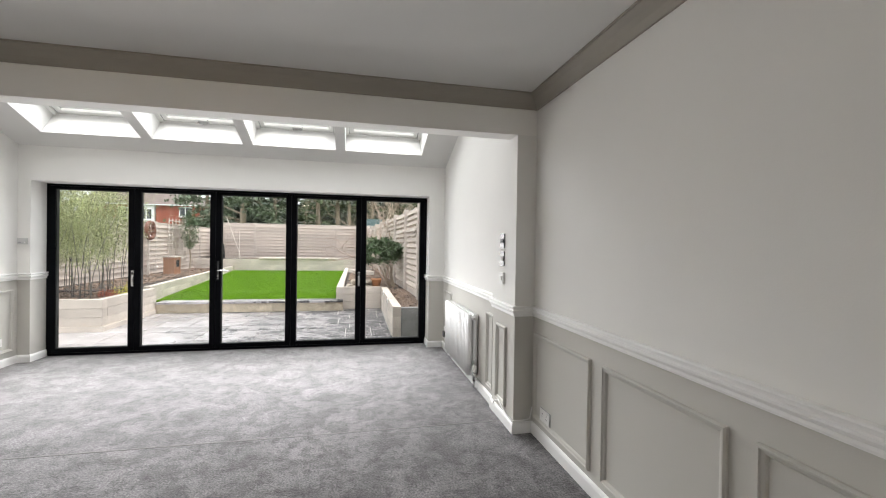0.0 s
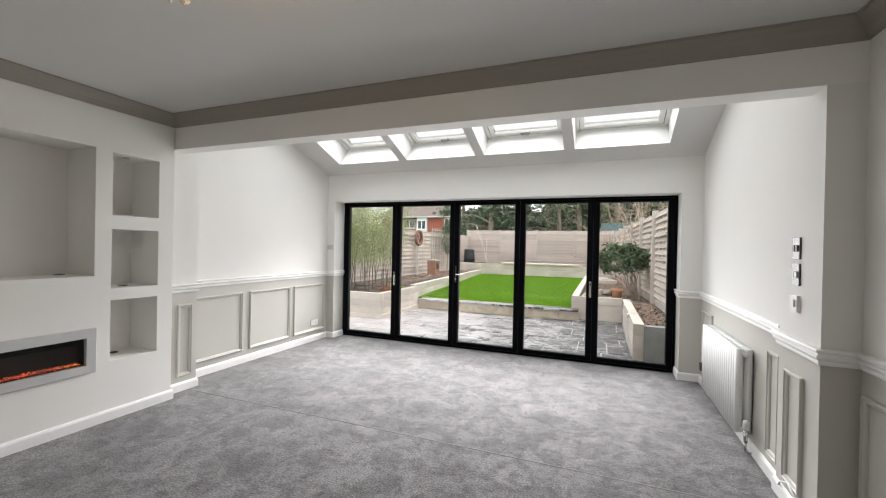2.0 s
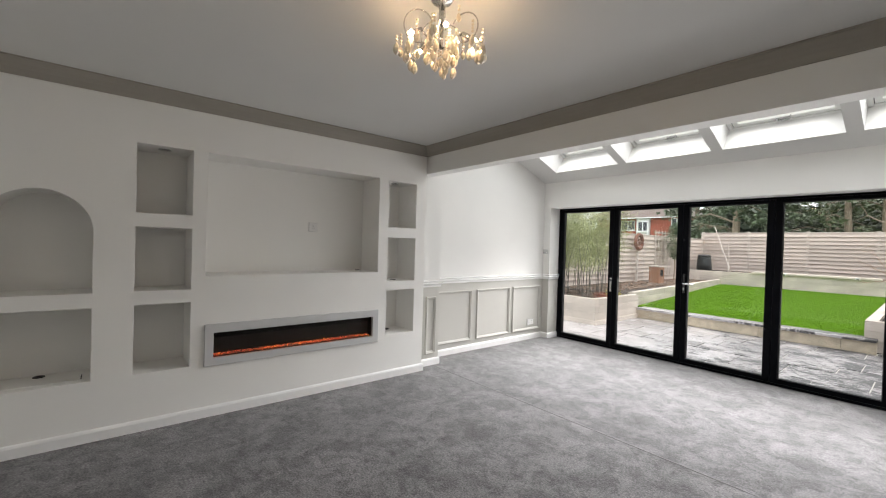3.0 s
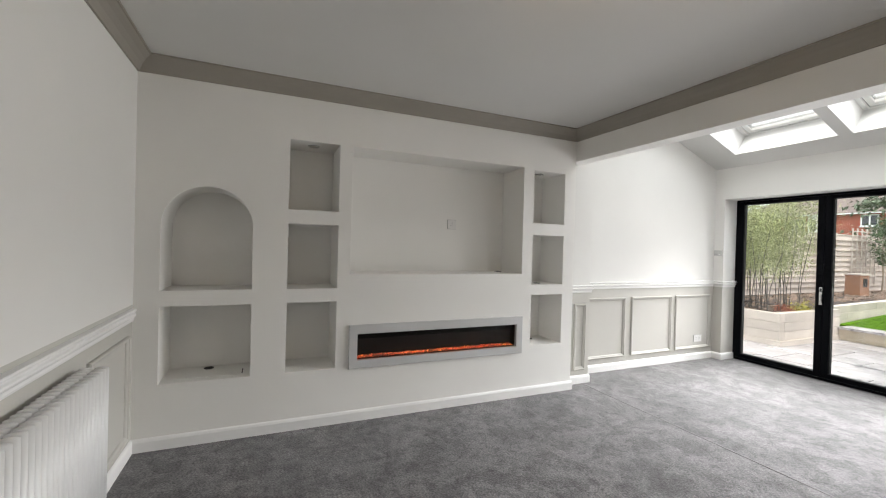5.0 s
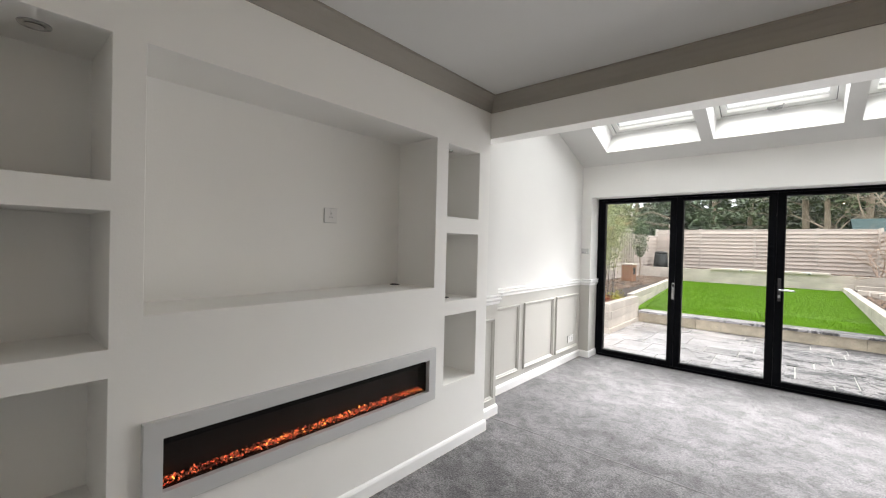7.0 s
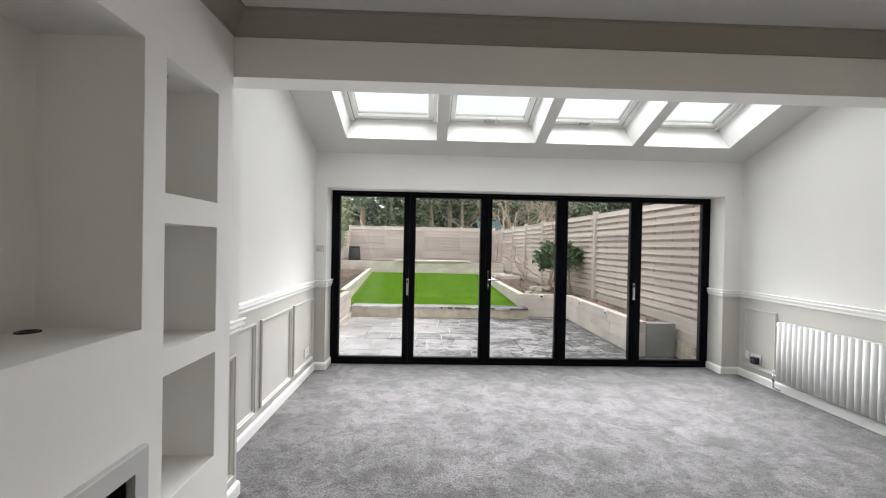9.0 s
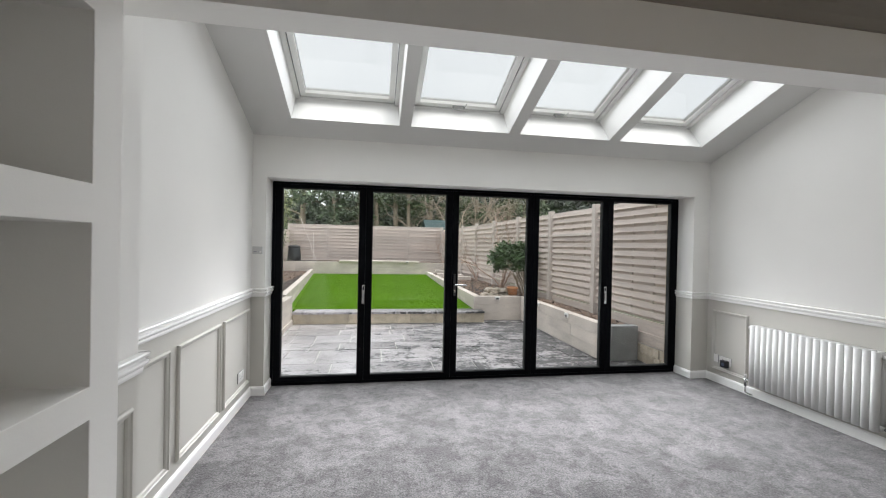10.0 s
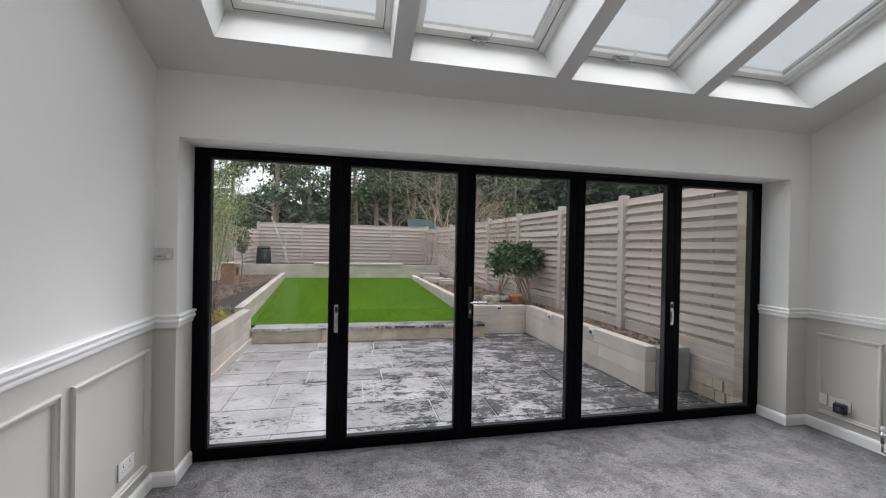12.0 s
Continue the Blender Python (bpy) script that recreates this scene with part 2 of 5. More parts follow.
M_CARPET = carpet()
structure("floor_old_room", boxes((-3.9, -0.55, -0.12, 1.7, 3.47, 0.0)), M_CARPET, "plush grey carpet with brushed pile marks", "carpet")
structure("floor_extension", boxes((-3.9, 3.474, -0.12, 1.55, 6.165, 0.0)), M_CARPET, "plush grey carpet with brushed pile marks", "carpet")
M_JOIN = mat("carpet_join", (0.21, 0.205, 0.20), 0.9, 0.2, 30, 0.6, 300, fine=0.5)
structure("trim_carpet_join", boxes((PLX, 3.467, -0.02, PRX, 3.477, 0.002)), M_JOIN, "thin pale join between two carpets", "carpet join")

# walls of the old room
structure("wall_east", boxes((RX, -0.55, -0.12, RX + 0.2, BEAM0, CZ + 0.15)), M_WALL, "side wall, off-white above greige panelling", "wall")
structure("wall_back", boxes((-3.9, BY - 0.2, -0.12, RX, BY, CZ + 0.15)), M_WALL, "back wall, off-white above greige panelling", "wall")
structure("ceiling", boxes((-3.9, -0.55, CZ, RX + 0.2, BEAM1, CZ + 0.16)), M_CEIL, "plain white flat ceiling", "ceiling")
structure("wall_beam", boxes((PLX - 0.3, BEAM0, HEAD, RX + 0.2, BEAM1, CZ), (LX - 0.2, BEAM1 - 0.12, CZ + 0.16, RX + 0.2, BEAM1, 3.9)), M_MEDIA, "boxed-in beam over the wide opening", "wall", 0.004)
structure("wall_pier_west", boxes((-3.9, BEAM0, -0.12, PLX, PL1, HEAD), (-3.9, BEAM1, HEAD, PLX, PL1, 3.55)), M_WALL, "short plastered pier of the opening", "wall", 0.004)
structure("wall_pier_east", boxes((PRX, BEAM0, -0.12, RX + 0.2, PR1, HEAD), (PRX, BEAM1, HEAD, RX + 0.2, PR1, 3.5)), M_WALL, "short plastered pier of the opening", "wall", 0.004)

# unseen wall added behind the extension roof to block sky, as the house would
M_SKY_BLOCK = mat("sky_block_brick", (0.34, 0.20, 0.15), 0.85, 0.15, 3, 0.3, 40, fine=0.4)
structure("wall_sky_block", boxes((-3.9, BEAM0 - 0.2, CZ + 0.17, RX + 0.2, BEAM1 - 0.124, 4.5)), M_SKY_BLOCK, "unseen brick-coloured slab blocking sky above the extension roof", "wall")

# walls of the extension


def gable(x0, x1, y0):
    bm = bmesh.new()
    a = [(y0, -0.12), (OUT, -0.12), (OUT, roof(OUT) + 0.2), (y0, roof(y0) + 0.2)]
    l = [bm.verts.new((x0, y, z)) for y, z in a]
    r = [bm.verts.new((x1, y, z)) for y, z in a]
    bm.faces.new(l)
    bm.faces.new(r[::-1])
    for i in range(4):
        bm.faces.new((l[i], l[(i + 1) % 4], r[(i + 1) % 4], r[i]))
    return bm


structure("wall_extension_west", gable(LX - 0.2, LX, PL1), M_WALL, "white side wall rising to the sloped ceiling", "wall")
structure("wall_extension_east", gable(EX, EX + 0.2, PR1), M_WALL, "white side wall rising to the sloped ceiling", "wall")
structure("wall_door", boxes((LX, FY, -0.12, DX0, OUT, DZ), (DX1, FY, -0.12, EX, OUT, DZ), (LX, FY, DZ, EX, OUT, roof(FY) + 0.15)), M_WALL, "white wall round the folding doors", "wall", 0.003)

# the sloped ceiling with its four light wells
WELLS = ((-3.298, -2.323), (-2.212, -1.243), (-1.129, -0.157), (-0.040, 0.937))
WY0, WY1, THICK, LEAN = 4.40, 5.645, 0.335, 0.20


def sloped_ceiling():
    bm = bmesh.new()
    xs = [LX] + [x for w in WELLS for x in w] + [EX]
    ys = [BEAM1, WY0, WY1, FY]
    for i in range(len(xs) - 1):
        for j in range(3):
            if j == 1 and i % 2 == 1:
                continue
            a, b, c, d = xs[i], xs[i + 1], ys[j], ys[j + 1]
            for up in (0, THICK):
                c, d = (v + (LEAN if up and v == WY1 else 0) for v in (ys[j], ys[j + 1]))
                quad(bm, (a, c, roof(c) + up), (b, c, roof(c) + up), (b, d, roof(d) + up), (a, d, roof(d) + up))
    top = roof(WY1 + LEAN) + THICK
    for a, b in WELLS:
        for x in (a, b):
            quad(bm, (x, WY0, roof(WY0)), (x, WY1, roof(WY1)), (x, WY1 + LEAN, top), (x, WY0, roof(WY0) + THICK))
        quad(bm, (a, WY1, roof(WY1)), (b, WY1, roof(WY1)), (b, WY1 + LEAN, top), (a, WY1 + LEAN, top))
        quad(bm, (a, WY0, roof(WY0)), (b, WY0, roof(WY0)), (b, WY0, roof(WY0) + THICK), (a, WY0, roof(WY0) + THICK))
    return bm


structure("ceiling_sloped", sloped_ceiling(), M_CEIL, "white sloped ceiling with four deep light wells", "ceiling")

# roof windows
PITCH = -math.degrees(math.atan(SLOPE))


def frame_ring(bm, x0, y0, x1, y1, w, z0, z1):
    """A rectangular frame of width w in the xy plane."""
    box(bm, x0, y0, z0, x0 + w, y1, z1)
    box(bm, x1 - w, y0, z0, x1, y1, z1)
    box(bm, x0 + w, y0, z0, x1 - w, y0 + w, z1)
    box(bm, x0 + w, y1 - w, z0, x1 - w, y1, z1)


LEN = (WY1 + LEAN - WY0) / math.cos(radians(PITCH))
for k, (a, b) in enumerate(WELLS):
    w = b - a
    win = thing(f"window_roof_{k + 1}", ((a + b) / 2, WY1 + LEAN, roof(WY1 + LEAN) + THICK - 0.005), "white-framed roof window over a deep light well", "roof window", "roof windows", "structure")
    win.matrix_basis = pose((a + b) / 2, WY1 + LEAN, roof(WY1 + LEAN) + THICK - 0.012, PITCH)
    bm = bmesh.new()
    frame_ring(bm, -w / 2 - 0.02, -LEN - 0.02, w / 2 + 0.02, 0.05, 0.058, -0.004, 0.09)
    part("window_frame", bm, M_UPVC, win, "", 0.004)
    bm = bmesh.new()
    frame_ring(bm, -w / 2 + 0.046, -LEN + 0.03, w / 2 - 0.046, -0.02, 0.05, 0.018, 0.08)
    part("sash", bm, M_UPVC, win, "", 0.005)
    bm = bmesh.new()
    frame_ring(bm, -w / 2 + 0.038, -LEN + 0.022, w / 2 - 0.038, -0.012, 0.006, 0.022, 0.03)
    part("seal", bm, mat("grey_seal", (0.2, 0.2, 0.2), 0.6), win)
    bm = bmesh.new()
    frame_ring(bm, -w / 2 + 0.088, -LEN + 0.068, w / 2 - 0.088, -0.058, 0.008, 0.040, 0.049)
    part("gasket", bm, M_SEAL, win)
    pane = part("pane", boxes((-w / 2 + 0.09, -LEN + 0.07, 0.05, w / 2 - 0.09, -0.06, 0.056)), M_ROOFGLASS, win)
    pane.visible_shadow = False
    if k in (1, 2):
        bm = bmesh.new()
        tube(bm, [(-0.045, -0.045, 0.02), (-0.045, -0.045, -0.012), (0.0, -0.045, -0.018), (0.05, -0.06, -0.02), (0.068, -0.12, -0.012)], [0.006, 0.006, 0.006, 0.005, 0.006], 8)
        box(bm, -0.06, -0.06, 0.006, 0.06, -0.03, 0.018)
        part("handle", bm, M_CHROME, win, "small metal window handle")

# ---------------------------------------------------------------- media wall with niches
NICHES = [  # y0, y1, z0, z1, depth
    (-0.208, 0.340, 0.427, 0.942, 0.36),
    (-0.208, 0.340, 1.046, 1.480, 0.36),
    (0.575, 0.935, 0.429, 0.944, 0.36),
    (0.575, 0.935, 1.046, 1.529, 0.36),
    (0.575, 0.935, 1.633, 2.146, 0.36),
    (1.035, 2.624, 1.152, 2.146, 0.36),
    (2.740, 3.103, 0.470, 0.950, 0.36),
    (2.740, 3.103, 1.046, 1.520, 0.36),
    (2.740, 3.103, 1.633, 2.130, 0.36),
    (1.095, 2.572, 0.478, 0.690, 0.16),
]


def media_wall():
    bm = bmesh.new()
    end = 3.236
    ys = sorted({BY, end, 0.066} | {v for n in NICHES for v in n[:2]})
    zs = sorted({-0.1, CZ, 1.754} | {v for n in NICHES for v in n[2:4]})

    def depth(y, z):
        for n in NICHES:
            if n[0] < y < n[1] and n[2] < z < n[3]:
                return n[4]
        return 0.0

    arch = (-0.208, 0.340, 1.480, 1.754)
    cell = {}
    for i in range(len(ys) - 1):
        for j in range(len(zs) - 1):
            cell[i, j] = depth((ys[i] + ys[i + 1]) / 2, (zs[j] + zs[j + 1]) / 2)
    for (i, j), d in cell.items():
        y0, y1, z0, z1 = ys[i], ys[i + 1], zs[j], zs[j + 1]
        ym, zm = (y0 + y1) / 2, (z0 + z1) / 2
        if arch[0] < ym < arch[1] and arch[2] < zm < arch[3]:
            continue
        quad(bm, (MX - d, y0, z0), (MX - d, y1, z0), (MX - d, y1, z1), (MX - d, y0, z1))
        for di, dj in ((1, 0), (0, 1)):
            o = cell.get((i + di, j + dj))
            if o is None:
                continue
            yn, zn = ym + di * 0.3 * (y1 - y0 + 0.001), (zs[j + 1] + zs[j + 2]) / 2 if dj else zm
            if dj and arch[0] < ym < arch[1] and arch[2] < zn < arch[3]:
                continue
            if di and (abs(y1 - arch[0]) < 1e-6 or abs(y1 - arch[1]) < 1e-6) and arch[2] < zm < arch[3]:
                continue
            if o != d:
                if di:
                    quad(bm, (MX - d, y1, z0), (MX - o, y1, z0), (MX - o, y1, z1), (MX - d, y1, z1))
                else:
                    quad(bm, (MX - d, y0, z1), (MX - d, y1, z1), (MX - o, y1, z1), (MX - o, y0, z1))
    # the round head of the arched niche
    c, r, n, back = (arch[0] + arch[1]) / 2, (arch[1] - arch[0]) / 2, 28, MX - 0.36
    pt = [(c - r * math.cos(math.pi * k / n), arch[2] + r * math.sin(math.pi * k / n)) for k in range(n + 1)]
    for (ya, za), (yb, zb) in zip(pt, pt[1:]):
        quad(bm, (MX, ya, za), (MX, yb, zb), (MX, yb, arch[3]), (MX, ya, arch[3]))
        quad(bm, (MX, ya, za), (back, ya, za), (back, yb, zb), (MX, yb, zb))
        quad(bm, (back, ya, arch[2]), (back, yb, arch[2]), (back, yb, zb), (back, ya, za))
    quad(bm, (MX, end, -0.1), (-3.9, end, -0.1), (-3.9, end, CZ), (MX, end, CZ))
    quad(bm, (-3.9, BY, -0.1), (-3.9, end, -0.1), (-3.9, end, CZ), (-3.9, BY, CZ))
    bmesh.ops.remove_doubles(bm, verts=bm.verts, dist=0.0005)
    bmesh.ops.recalc_face_normals(bm, faces=bm.faces)
    return bm


structure("wall_media", media_wall(), M_MEDIA, "white plastered media wall with square, tall and arched niches", "media wall", 0.004)

# coving of the old room
COVE_P = [(0.0, -COVE), (0.012, -COVE), (0.016, -COVE + 0.012), (0.030, -0.062), (0.052, -0.036), (0.076, -0.018), (0.082, -0.012), (0.092, -0.012), (0.092, 0.0), (0.0, 0.0)]
bm = bmesh.new()
sweep(bm, COVE_P, (MX, BY, CZ), (MX, BEAM0, CZ), (1, 0, 0), True, 1, 1)
sweep(bm, COVE_P, (RX, BY, CZ), (RX, BEAM0, CZ), (-1, 0, 0), True, 1, 1)
sweep(bm, COVE_P, (MX, BEAM0, CZ), (RX, BEAM0, CZ), (0, -1, 0), True, 1, 1)
sweep(bm, COVE_P, (MX, BY, CZ), (RX, BY, CZ), (0, 1, 0), True, 1, 1)
structure("trim_coving", bm, M_COVE, "coving painted taupe round the ceiling", "coving")

# skirting and dado rails, wall by wall
SKIRT = [(0.0, 0.0), (0.016, 0.0), (0.016, 0.066), (0.011, 0.079), (0.004, 0.086), (0.0, 0.086)]
DADO = [(0.0, 0.0), (0.010, 0.0), (0.013, 0.010), (0.013, 0.022), (0.020, 0.028), (0.026, 0.038), (0.026, 0.047), (0.017, 0.053), (0.017, 0.060), (0.028, 0.064), (0.030, 0.072), (0.026, 0.078), (0.0, 0.080)]
DADO_Z = {"east": 0.89, "back": 0.86, "pier_east": 0.89, "pier_east_front": 0.89,
          "extension_west": 0.95, "door_west": 0.95, "reveal_west": 0.95, "pier_west_back": 0.95, "pier_west": 0.945}
RUNS = [  # name, from, to, into the room, dado too, mitres
    ("east", (RX, BY), (RX, BEAM0), (-1, 0), True, 1, 1),
    ("back", (MX, BY), (RX, BY), (0, 1), True, 1, 1),
    ("media", (MX, BY), (MX, 3.236), (1, 0), False, 1, -1),
    ("media_end", (PLX, 3.236), (MX, 3.236), (0, 1), False, 0, -1),
    ("pier_west", (PLX, 3.24), (PLX, PL1), (1, 0), True, 0, -1),
    ("pier_west_back", (LX, PL1), (PLX, PL1), (0, 1), True, 1, -1),
    ("extension_west", (LX, PL1), (LX, FY), (1, 0), True, 1, 1),
    ("door_west", (LX, FY), (DX0, FY), (0, -1), True, 1, -1),
    ("reveal_west", (DX0, FY), (DX0, 6.16), (1, 0), True, -1, 0),
    ("reveal_east", (DX1, FY), (DX1, 6.16), (-1, 0), True, -1, 0),
    ("door_east", (DX1, FY), (EX, FY), (0, -1), True, -1, 1),
    ("extension_east", (EX, PR1), (EX, FY), (-1, 0), True, 0, 1),
    ("pier_east", (PRX, BEAM0), (PRX, PR1), (-1, 0), True, -1, -1),
    ("pier_east_front", (PRX, BEAM0), (RX, BEAM0), (0, -1), True, -1, 1),
]
for name, p, q, inward, dado, m0, m1 in RUNS:
    bm = bmesh.new()
    sweep(bm, SKIRT, (*p, 0.0), (*q, 0.0), (*inward, 0), True, m0, m1)
    structure("baseboard_" + name, bm, M_TRIM, "white painted skirting board", "skirting")
    if dado:
        bm = bmesh.new()
        z = DADO_Z[name] if name in DADO_Z else 0.92
        sweep(bm, DADO, (*p, z), (*q, z), (*inward, 0), True, m0, m1)
        structure("trim_dado_" + name, bm, M_TRIM, "white moulded dado rail", "dado rail")

# panel mouldings: one frame each
PROFILE = [(0.0, 0.0), (0.0, 0.012), (0.006, 0.020), (0.012, 0.020), (0.016, 0.014), (0.022, 0.012), (0.028, 0.010), (0.033, 0.004), (0.034, 0.0)]


def panel(origin, along, inward, s0, s1, z0, z1, material):
    """A mitred moulding frame on a wall: along the wall from s0 to s1, z0 to z1."""
    o, a, n = Vector(origin), Vector(along), Vector(inward)
    ring = []
    for s, z, ds, dz in ((s0, z0, 1, 1), (s1, z0, -1, 1), (s1, z1, -1, -1), (s0, z1, 1, -1)):
        ring.append([(s + ds * i, z + dz * i, d) for i, d in PROFILE])
    bm = bmesh.new()
    vs = [[bm.verts.new(o + a * s + Vector((0, 0, z)) + n * d) for s, z, d in r] for r in ring]
    for k in range(4):
        p, q = vs[k], vs[(k + 1) % 4]
        for i in range(len(PROFILE) - 1):
            bm.faces.new((p[i], p[i + 1], q[i + 1], q[i]))
    ob = structure("trim_panel", bm, material, "greige panel moulding fixed to the wall", "wall panel")
    return tagged(ob, group="panel mouldings")


for s0, s1 in ((2.455, 3.205), (1.57, 2.335), (0.69, 1.455), (-0.24, 0.575)):
    panel((RX, 0, 0), (0, 1, 0), (-1, 0, 0), s0, s1, 0.13, 0.775, M_MOULD)
for s0, s1 in ((3.67, 4.325), (4.43, 5.115), (5.19, 5.85)):
    panel((LX, 0, 0), (0, 1, 0), (1, 0, 0), s0, s1, 0.15, 0.845, M_MOULD)
panel((PLX, 0, 0), (0, 1, 0), (1, 0, 0), 3.36, 3.51, 0.14, 0.83, M_MOULD)
panel((EX, 0, 0), (0, 1, 0), (-1, 0, 0), 5.39, 5.83, 0.14, 0.81, M_MOULD)
panel((EX, 0, 0), (0, 1, 0), (-1, 0, 0), 3.755, 3.945, 0.14, 0.81, M_MOULD)
panel((PRX, 0, 0), (0, 1, 0), (-1, 0, 0), 3.40, 3.62, 0.14, 0.775, M_MOULD)
panel((0, BY, 0), (1, 0, 0), (0, 1, 0), -3.24, -2.62, 0.13, 0.78, M_MOULD)
panel((0, BY, 0), (1, 0, 0), (0, 1, 0), -0.9, 0.2, 0.13, 0.78, M_MOULD)

# ---------------------------------------------------------------- folding doors
door = thing("door_folding", ((DX0 + DX1) / 2, 6.2, 0), "dark grey aluminium five-leaf folding doors, closed", "folding doors", "", "structure")
FYI, FYO = 6.165, 6.235


def door_part(name, material, parent, *corners, label="", bevel=0.0):
    ob = part(name, boxes(*corners), material, parent, label, bevel)
    return ob


OX, OY = (DX0 + DX1) / 2, 6.2
edges = [DX0 + 0.028, -2.625, -1.690, -0.752, 0.175, DX1 - 0.028]
bm = boxes((DX0 - OX, FYI - OY, 0, DX0 - OX + 0.028, FYO - OY, DZ), (DX1 - OX - 0.028, FYI - OY, 0, DX1 - OX, FYO - OY, DZ),
           (DX0 - OX + 0.028, FYI - OY, DZ - 0.024, DX1 - OX - 0.028, FYO - OY, DZ), (DX0 - OX + 0.028, FYI - OY, 0, DX1 - OX - 0.028, FYO - OY, 0.03))
part("frame", bm, M_FRAME, door, "", 0.004)
for k in range(5):
    a, b = edges[k] - OX + 0.003, edges[k + 1] - OX - 0.003
    s, z0, z1 = 0.062, 0.034, DZ - 0.027
    y0, y1 = FYI - OY - 0.006, FYO - OY - 0.006
    if k:
        part("meeting_seal", boxes((a - 0.012, y0 + 0.02, z0, a + 0.008, y1 - 0.02, z1)), M_SEAL, door)
    leaf = new("leaf")
    leaf.parent = door
    bm = boxes((a, y0, z0, a + s, y1, z1), (b - s, y0, z0, b, y1, z1), (a + s, y0, z0, b - s, y1, z0 + 0.048), (a + s, y0, z1 - 0.034, b - s, y1, z1))
    part("sash", bm, M_FRAME, leaf, "", 0.006)
    bm = boxes((a + s, y0 + 0.012, z0 + 0.048, a + s + 0.008, y1 - 0.012, z1 - 0.034), (b - s - 0.008, y0 + 0.012, z0 + 0.048, b - s, y1 - 0.012, z1 - 0.034),
               (a + s + 0.008, y0 + 0.012, z0 + 0.048, b - s - 0.008, y1 - 0.012, z0 + 0.056), (a + s + 0.008, y0 + 0.012, z1 - 0.042, b - s - 0.008, y1 - 0.012, z1 - 0.034))
    part("glazing_bead", bm, M_SEAL, leaf)
    pane = part("pane", boxes((a + s + 0.008, -0.004, z0 + 0.056, b - s - 0.008, 0.004, z1 - 0.042)), M_GLASS, leaf)
    pane.visible_shadow = False


def flush_handle(x, z):
    h = new("handle")
    h.parent = door
    bm = boxes((x - OX - 0.014, FYI - OY - 0.020, z - 0.10, x - OX + 0.014, FYI - OY - 0.006, z + 0.10))
    part("backplate", bm, M_CHROME, h, "satin chrome flush handle", 0.004)
    bm = boxes((x - OX - 0.009, FYI - OY - 0.030, z - 0.075, x - OX + 0.009, FYI - OY - 0.018, z + 0.02))
    part("grip", bm, M_CHROME, h, "", 0.005)
    part("button", boxes((x - OX - 0.008, FYI - OY - 0.024, z + 0.045, x - OX + 0.008, FYI - OY - 0.018, z + 0.085)), M_BLACK, h)


flush_handle(-2.640, 0.945)
flush_handle(0.150, 0.935)
h = new("lever_handle")
h.parent = door
part("backplate", boxes((-1.655 - OX - 0.014, FYI - OY - 0.018, 0.93, -1.655 - OX + 0.014, FYI - OY - 0.006, 1.17)), M_DARK_CHROME, h, "dark chrome lever plate", 0.004)
bm = bmesh.new()
tube(bm, [(-1.655 - OX, FYI - OY - 0.012, 1.05), (-1.655 - OX, FYI - OY - 0.055, 1.05), (-1.62 - OX, FYI - OY - 0.06, 1.05), (-1.53 - OX, FYI - OY - 0.058, 1.047)], [0.009, 0.009, 0.009, 0.008], 10)
part("lever", bm, M_CHROME, h, "", 0, True)
part("cylinder", boxes((-1.664 - OX, FYI - OY - 0.024, 0.965, -1.646 - OX, FYI - OY - 0.017, 0.995)), M_CHROME, h, "", 0.003)
# ---------------------------------------------------------------- things in the rooms


M_GREYEDGE = mat("grey_plate_edge", (0.33, 0.33, 0.33), 0.5, 0.05)


def socket(at, along, inward, gangs, label):
    """A socket plate: gangs sockets with pin holes and rockers."""
    a, n = Vector((*along, 0)), Vector((*inward, 0))
    s = thing("wall_socket" if gangs else "blank_plate", at, label, "socket")
    m = Matrix((( a.x, n.x, 0, 0), (a.y, n.y, 0, 0), (0, 0, 1, 0), (0, 0, 0, 1)))
    s.matrix_basis = Matrix.Translation(at) @ m
    w = 0.146 if gangs == 2 else 0.086
    part("edge", boxes((-w / 2 - 0.002, 0, -0.045, w / 2 + 0.002, 0.005, 0.045)), M_GREYEDGE, s)
    part("plate", boxes((-w / 2, 0, -0.043, w / 2, 0.009, 0.043)), M_PLASTIC, s, "", 0.003)
    for g in range(gangs):
        c = (g - (gangs - 1) / 2) * 0.06
        bm = boxes((c - 0.003, 0.0088, 0.008, c + 0.003, 0.0096, 0.017), (c - 0.014, 0.0088, -0.012, c - 0.007, 0.0096, -0.008), (c + 0.007, 0.0088, -0.012, c + 0.014, 0.0096, -0.008))
        part("pin_holes", bm, M_DARK, s)
        part("rocker", boxes((c - 0.007, 0.0088, 0.022, c + 0.007, 0.0125, 0.036)), M_PLASTIC, s, "", 0.002)
    return s


socket((RX, 3.02, 0.205), (0, 1), (-1, 0), 2, "white double wall socket inside a panel moulding")
socket((LX, 5.63, 0.275), (0, 1), (1, 0), 2, "white double wall socket in the greige panel")
socket((EX, 5.79, 0.27), (0, 1), (-1, 0), 0, "blank white wall plate beside a socket")
socket((EX, 5.655, 0.265), (0, 1), (-1, 0), 2, "white double wall socket with a black plug in")
socket((MX - 0.36, 2.055, 1.60), (0, 1), (1, 0), 1, "white single socket high in the media niche")
plug = thing("plug_adapter", (EX - 0.012, 5.635, 0.24), "square black plug-in adapter in the wall socket", "plug")
part("body", boxes((-0.045, -0.036, -0.036, 0.0, 0.036, 0.036)), M_BLACK, plug, "", 0.006)
bm = bmesh.new()
